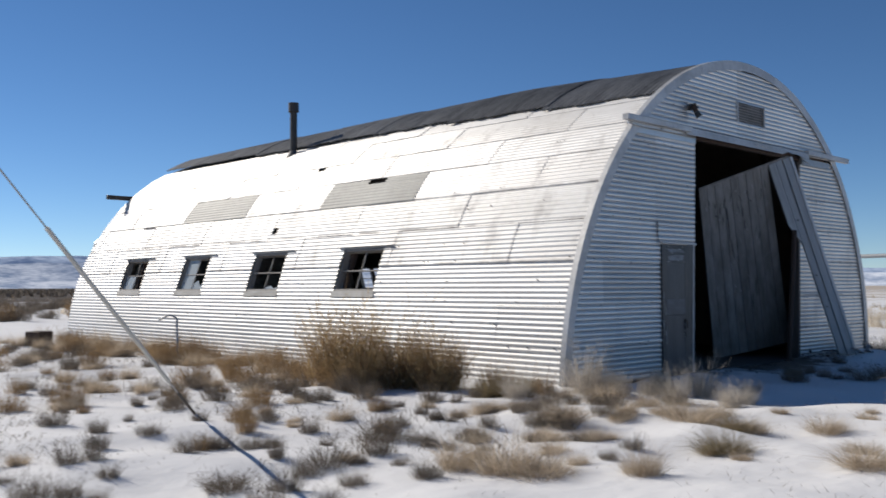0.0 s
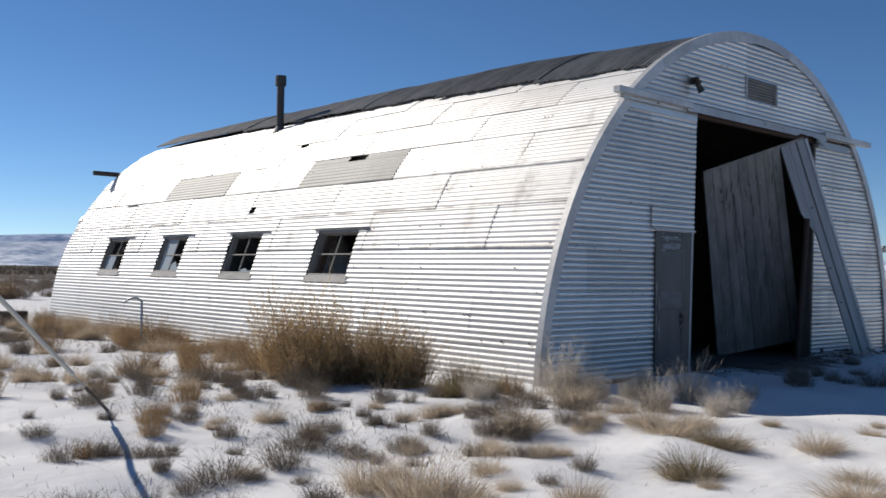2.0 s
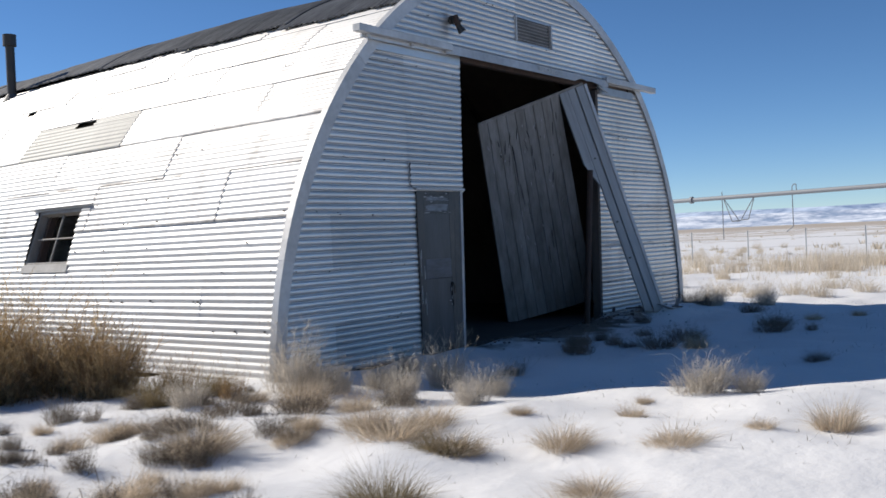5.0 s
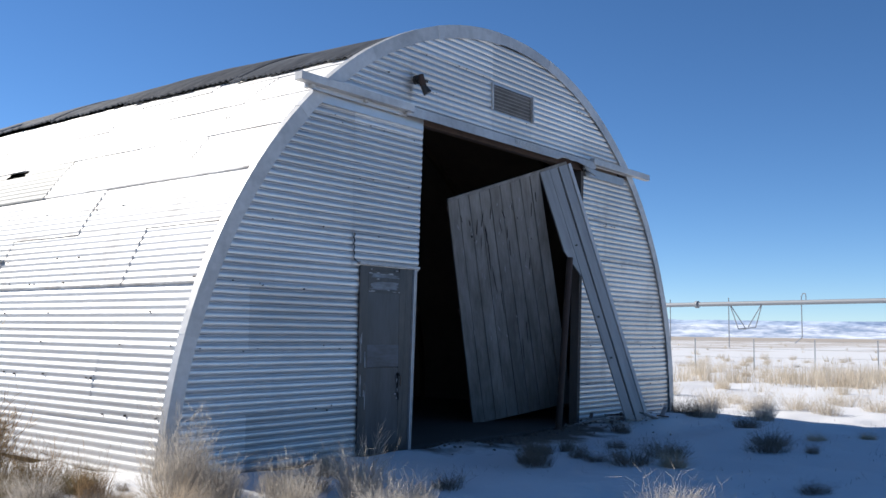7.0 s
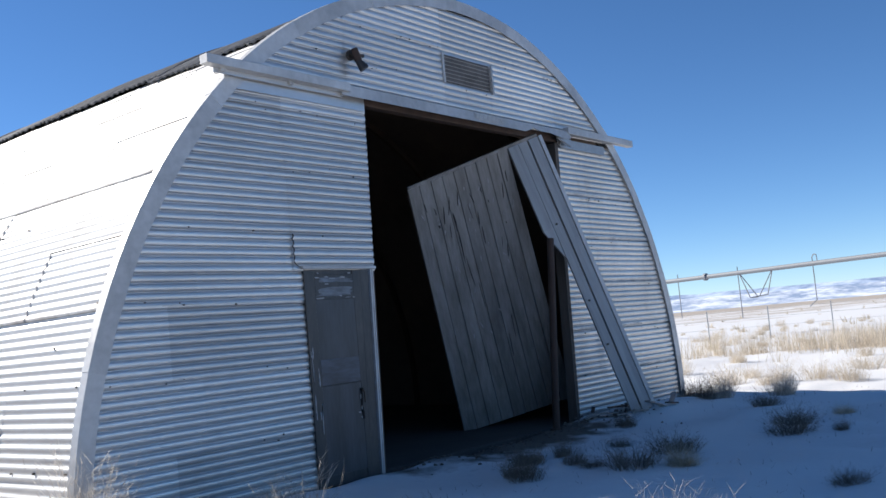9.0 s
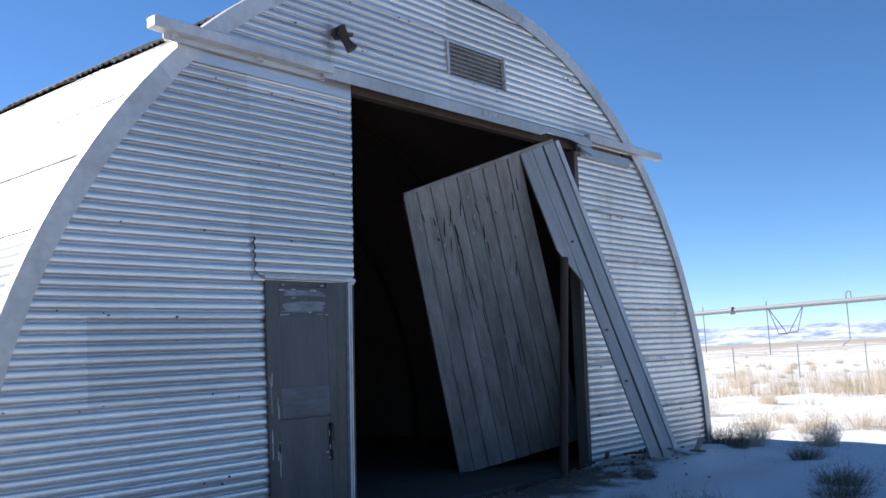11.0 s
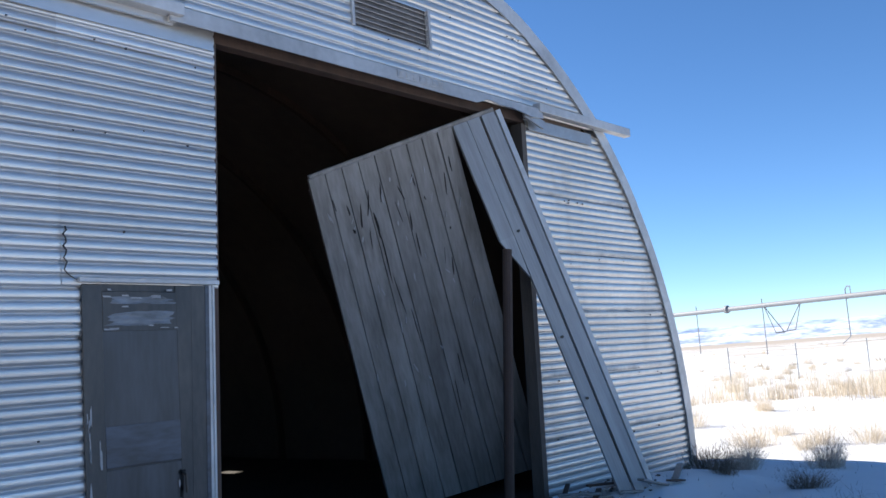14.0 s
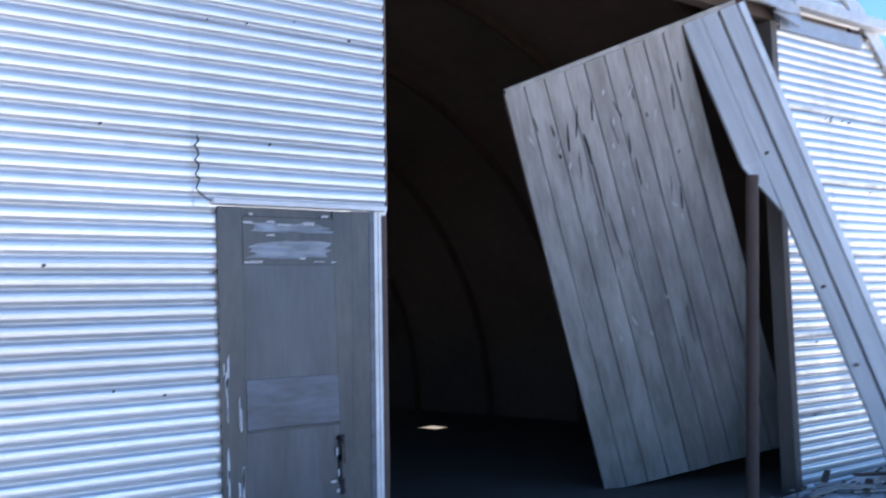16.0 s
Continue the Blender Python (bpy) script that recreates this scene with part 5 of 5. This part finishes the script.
rabbitbrush(-8.05, 2.6, 1.3, 1.34, 201)
rabbitbrush(-7.6, 1.95, 1.15, 1.12, 211)
rabbitbrush(-7.4, 1.35, 0.95, 0.92, 221)
rabbitbrush(-8.2, 2.05, 0.9, 0.66, 231)

# far brush, too many to count: one mesh of small tufts
g = np.random.default_rng(77)
vs, fs = [], []
for _ in range(3600):
    d = 42 + 170 * g.random() ** 1.5
    a = g.uniform(-0.9, 2.6)
    x, y = -4 + d * math.cos(a), 0 + d * math.sin(a)
    if abs(x + 1.2) < 6 and -1 < y < 18 or x > 5 and d > 30 and g.random() < 0.75:
        continue
    w = g.uniform(0.15, 0.5)
    for _b in range(9):
        aa, rr = g.uniform(0, 6.28), g.uniform(0, 0.45) * w
        px, py = x + math.cos(aa) * rr, y + math.sin(aa) * rr
        k = len(vs)
        hh = w * g.uniform(0.4, 0.95)
        q = g.uniform(0, 6.28)
        ww = 0.09 * w
        vs.extend(((px - math.cos(q) * ww, py - math.sin(q) * ww, -0.05), (px + math.cos(q) * ww, py + math.sin(q) * ww, -0.05),
                   (px + math.cos(aa) * hh * 0.4 + math.cos(q) * ww * 0.7, py + math.sin(aa) * hh * 0.4 + math.sin(q) * ww * 0.7, hh)))
        fs.append((k, k + 1, k + 2))
tagged(raw("far_brush", vs, fs, WISP), "scattered dry brush across the snowy plain", "brush", kind="stuff")

vs, fs = [], []
for _ in range(5600):
    d = 105 + 265 * g.random() ** 1.2
    a = g.uniform(0.95, 2.2)
    x, y = -12 + d * math.cos(a), -2 + d * math.sin(a)
    if noise.noise((x * 0.02, y * 0.03, 3.0)) < -0.2 or x > -7.5 and y < 19:
        continue
    w = g.uniform(0.35, 0.9) * (1 + d / 260)
    for _b in range(8):
        aa, rr = g.uniform(0, 6.28), g.uniform(0, 0.5) * w
        px, py = x + math.cos(aa) * rr, y + math.sin(aa) * rr
        k, hh, q, ww = len(vs), w * g.uniform(0.35, 0.8), g.uniform(0, 6.28), 0.13 * w
        vs.extend(((px - math.cos(q) * ww, py - math.sin(q) * ww, -0.08), (px + math.cos(q) * ww, py + math.sin(q) * ww, -0.08),
                   (px + math.cos(aa) * hh * 0.4 + math.cos(q) * ww * 0.6, py + math.sin(aa) * hh * 0.4 + math.sin(q) * ww * 0.6, hh),
                   (px + math.cos(aa) * hh * 0.4 - math.cos(q) * ww * 0.5, py + math.sin(aa) * hh * 0.4 - math.sin(q) * ww * 0.5, hh * 0.9)))
        fs.append((k, k + 1, k + 2, k + 3))
tagged(raw("far_sagebrush", vs, fs, SAGE), "dark belts of sagebrush beyond the hut", "brush", kind="stuff")

# stubble and chaff lying on the near snow
g = np.random.default_rng(88)
vs, fs = [], []
for _ in range(5200):
    x, y = g.uniform(-15.5, 5), g.uniform(-7.5, 3.5)
    if abs(x - CX) < 5.4 and y > -0.2 or noise.noise((x * 0.7, y * 0.7, 9.0)) < -0.05:
        continue
    z, a, ln = float(ground_z(x, y)), g.uniform(0, 6.28), g.uniform(0.02, 0.09)
    lift, w, k = g.uniform(0.005, 0.05), 0.0028, len(vs)
    dx, dy = math.cos(a), math.sin(a)
    vs.extend(((x - dy * w, y + dx * w, z - 0.004), (x + dy * w, y - dx * w, z - 0.004), (x + dx * ln, y + dy * ln, z + lift)))
    fs.append((k, k + 1, k + 2))
tagged(raw("grass_stubble", vs, fs, SAGE), "bits of dry stubble poking through the snow", "stubble", kind="stuff")

# flattened thatch between the clumps on the window side
g = np.random.default_rng(95)
vs, fs = [], []
for _ in range(9000):
    x, y = g.uniform(-15, -6.6), g.uniform(-2.8, 12)
    if x > -6.9 and y > -0.2 or noise.noise((x * 0.55, y * 0.55, 4.0)) + 0.05 * min(y, 5) < 0.12:
        continue
    z, a, ln, w, k = float(ground_z(x, y)), g.normal() * 0.7 + 0.5, g.uniform(0.06, 0.24), g.uniform(0.0020, 0.0035), len(vs)
    dx, dy, up = math.cos(a), math.sin(a), abs(g.normal()) * 0.03
    for f, h in ((0.0, -0.004), (0.5, 0.012 + up), (1.0, 0.008 + up * 0.3)):
        vs.extend(((x + dx * ln * f - dy * w, y + dy * ln * f + dx * w, z + h), (x + dx * ln * f + dy * w, y + dy * ln * f - dx * w, z + h)))
    fs.extend(((k, k + 1, k + 3, k + 2), (k + 2, k + 3, k + 5, k + 4)))
tagged(raw("flattened_grass", vs, fs, SAGE), "flattened grey-brown dead grass matted on the snow", "grass", kind="stuff")

# pale tall grass standing in ragged bands before the fence
vs, fs = [], []
for cx, cy, sx, sy, n in ((15.6, 3.8, 0.7, 1.1, 900), (16.2, 1.0, 0.8, 1.0, 1100), (20.5, 1.2, 2.2, 1.0, 1800), (19.0, -2.2, 3.0, 1.8, 1800), (24.5, 5.5, 1.5, 2.2, 900)):
    hubs = [(cx + g.normal() * sx, cy + g.normal() * sy, g.uniform(0.3, 0.75)) for _ in range(n // 28)]
    for _ in range(n):
        hx, hy, hh = hubs[int(g.integers(len(hubs)))]
        x, y, h, a = hx + g.normal() * 0.16, hy + g.normal() * 0.16, hh * g.uniform(0.5, 1.1), g.uniform(0, 6.28)
        w, lean, k = g.uniform(0.004, 0.009), g.normal() * 0.18, len(vs)
        vs.extend(((x - math.cos(a) * w, y - math.sin(a) * w, -0.06), (x + math.cos(a) * w, y + math.sin(a) * w, -0.06), (x + lean, y + g.normal() * 0.1, h)))
        fs.append((k, k + 1, k + 2))
tagged(raw("tall_dry_grass", vs, fs, WISP), "pale tall dry grass before the wire fence", "grass", kind="stuff")
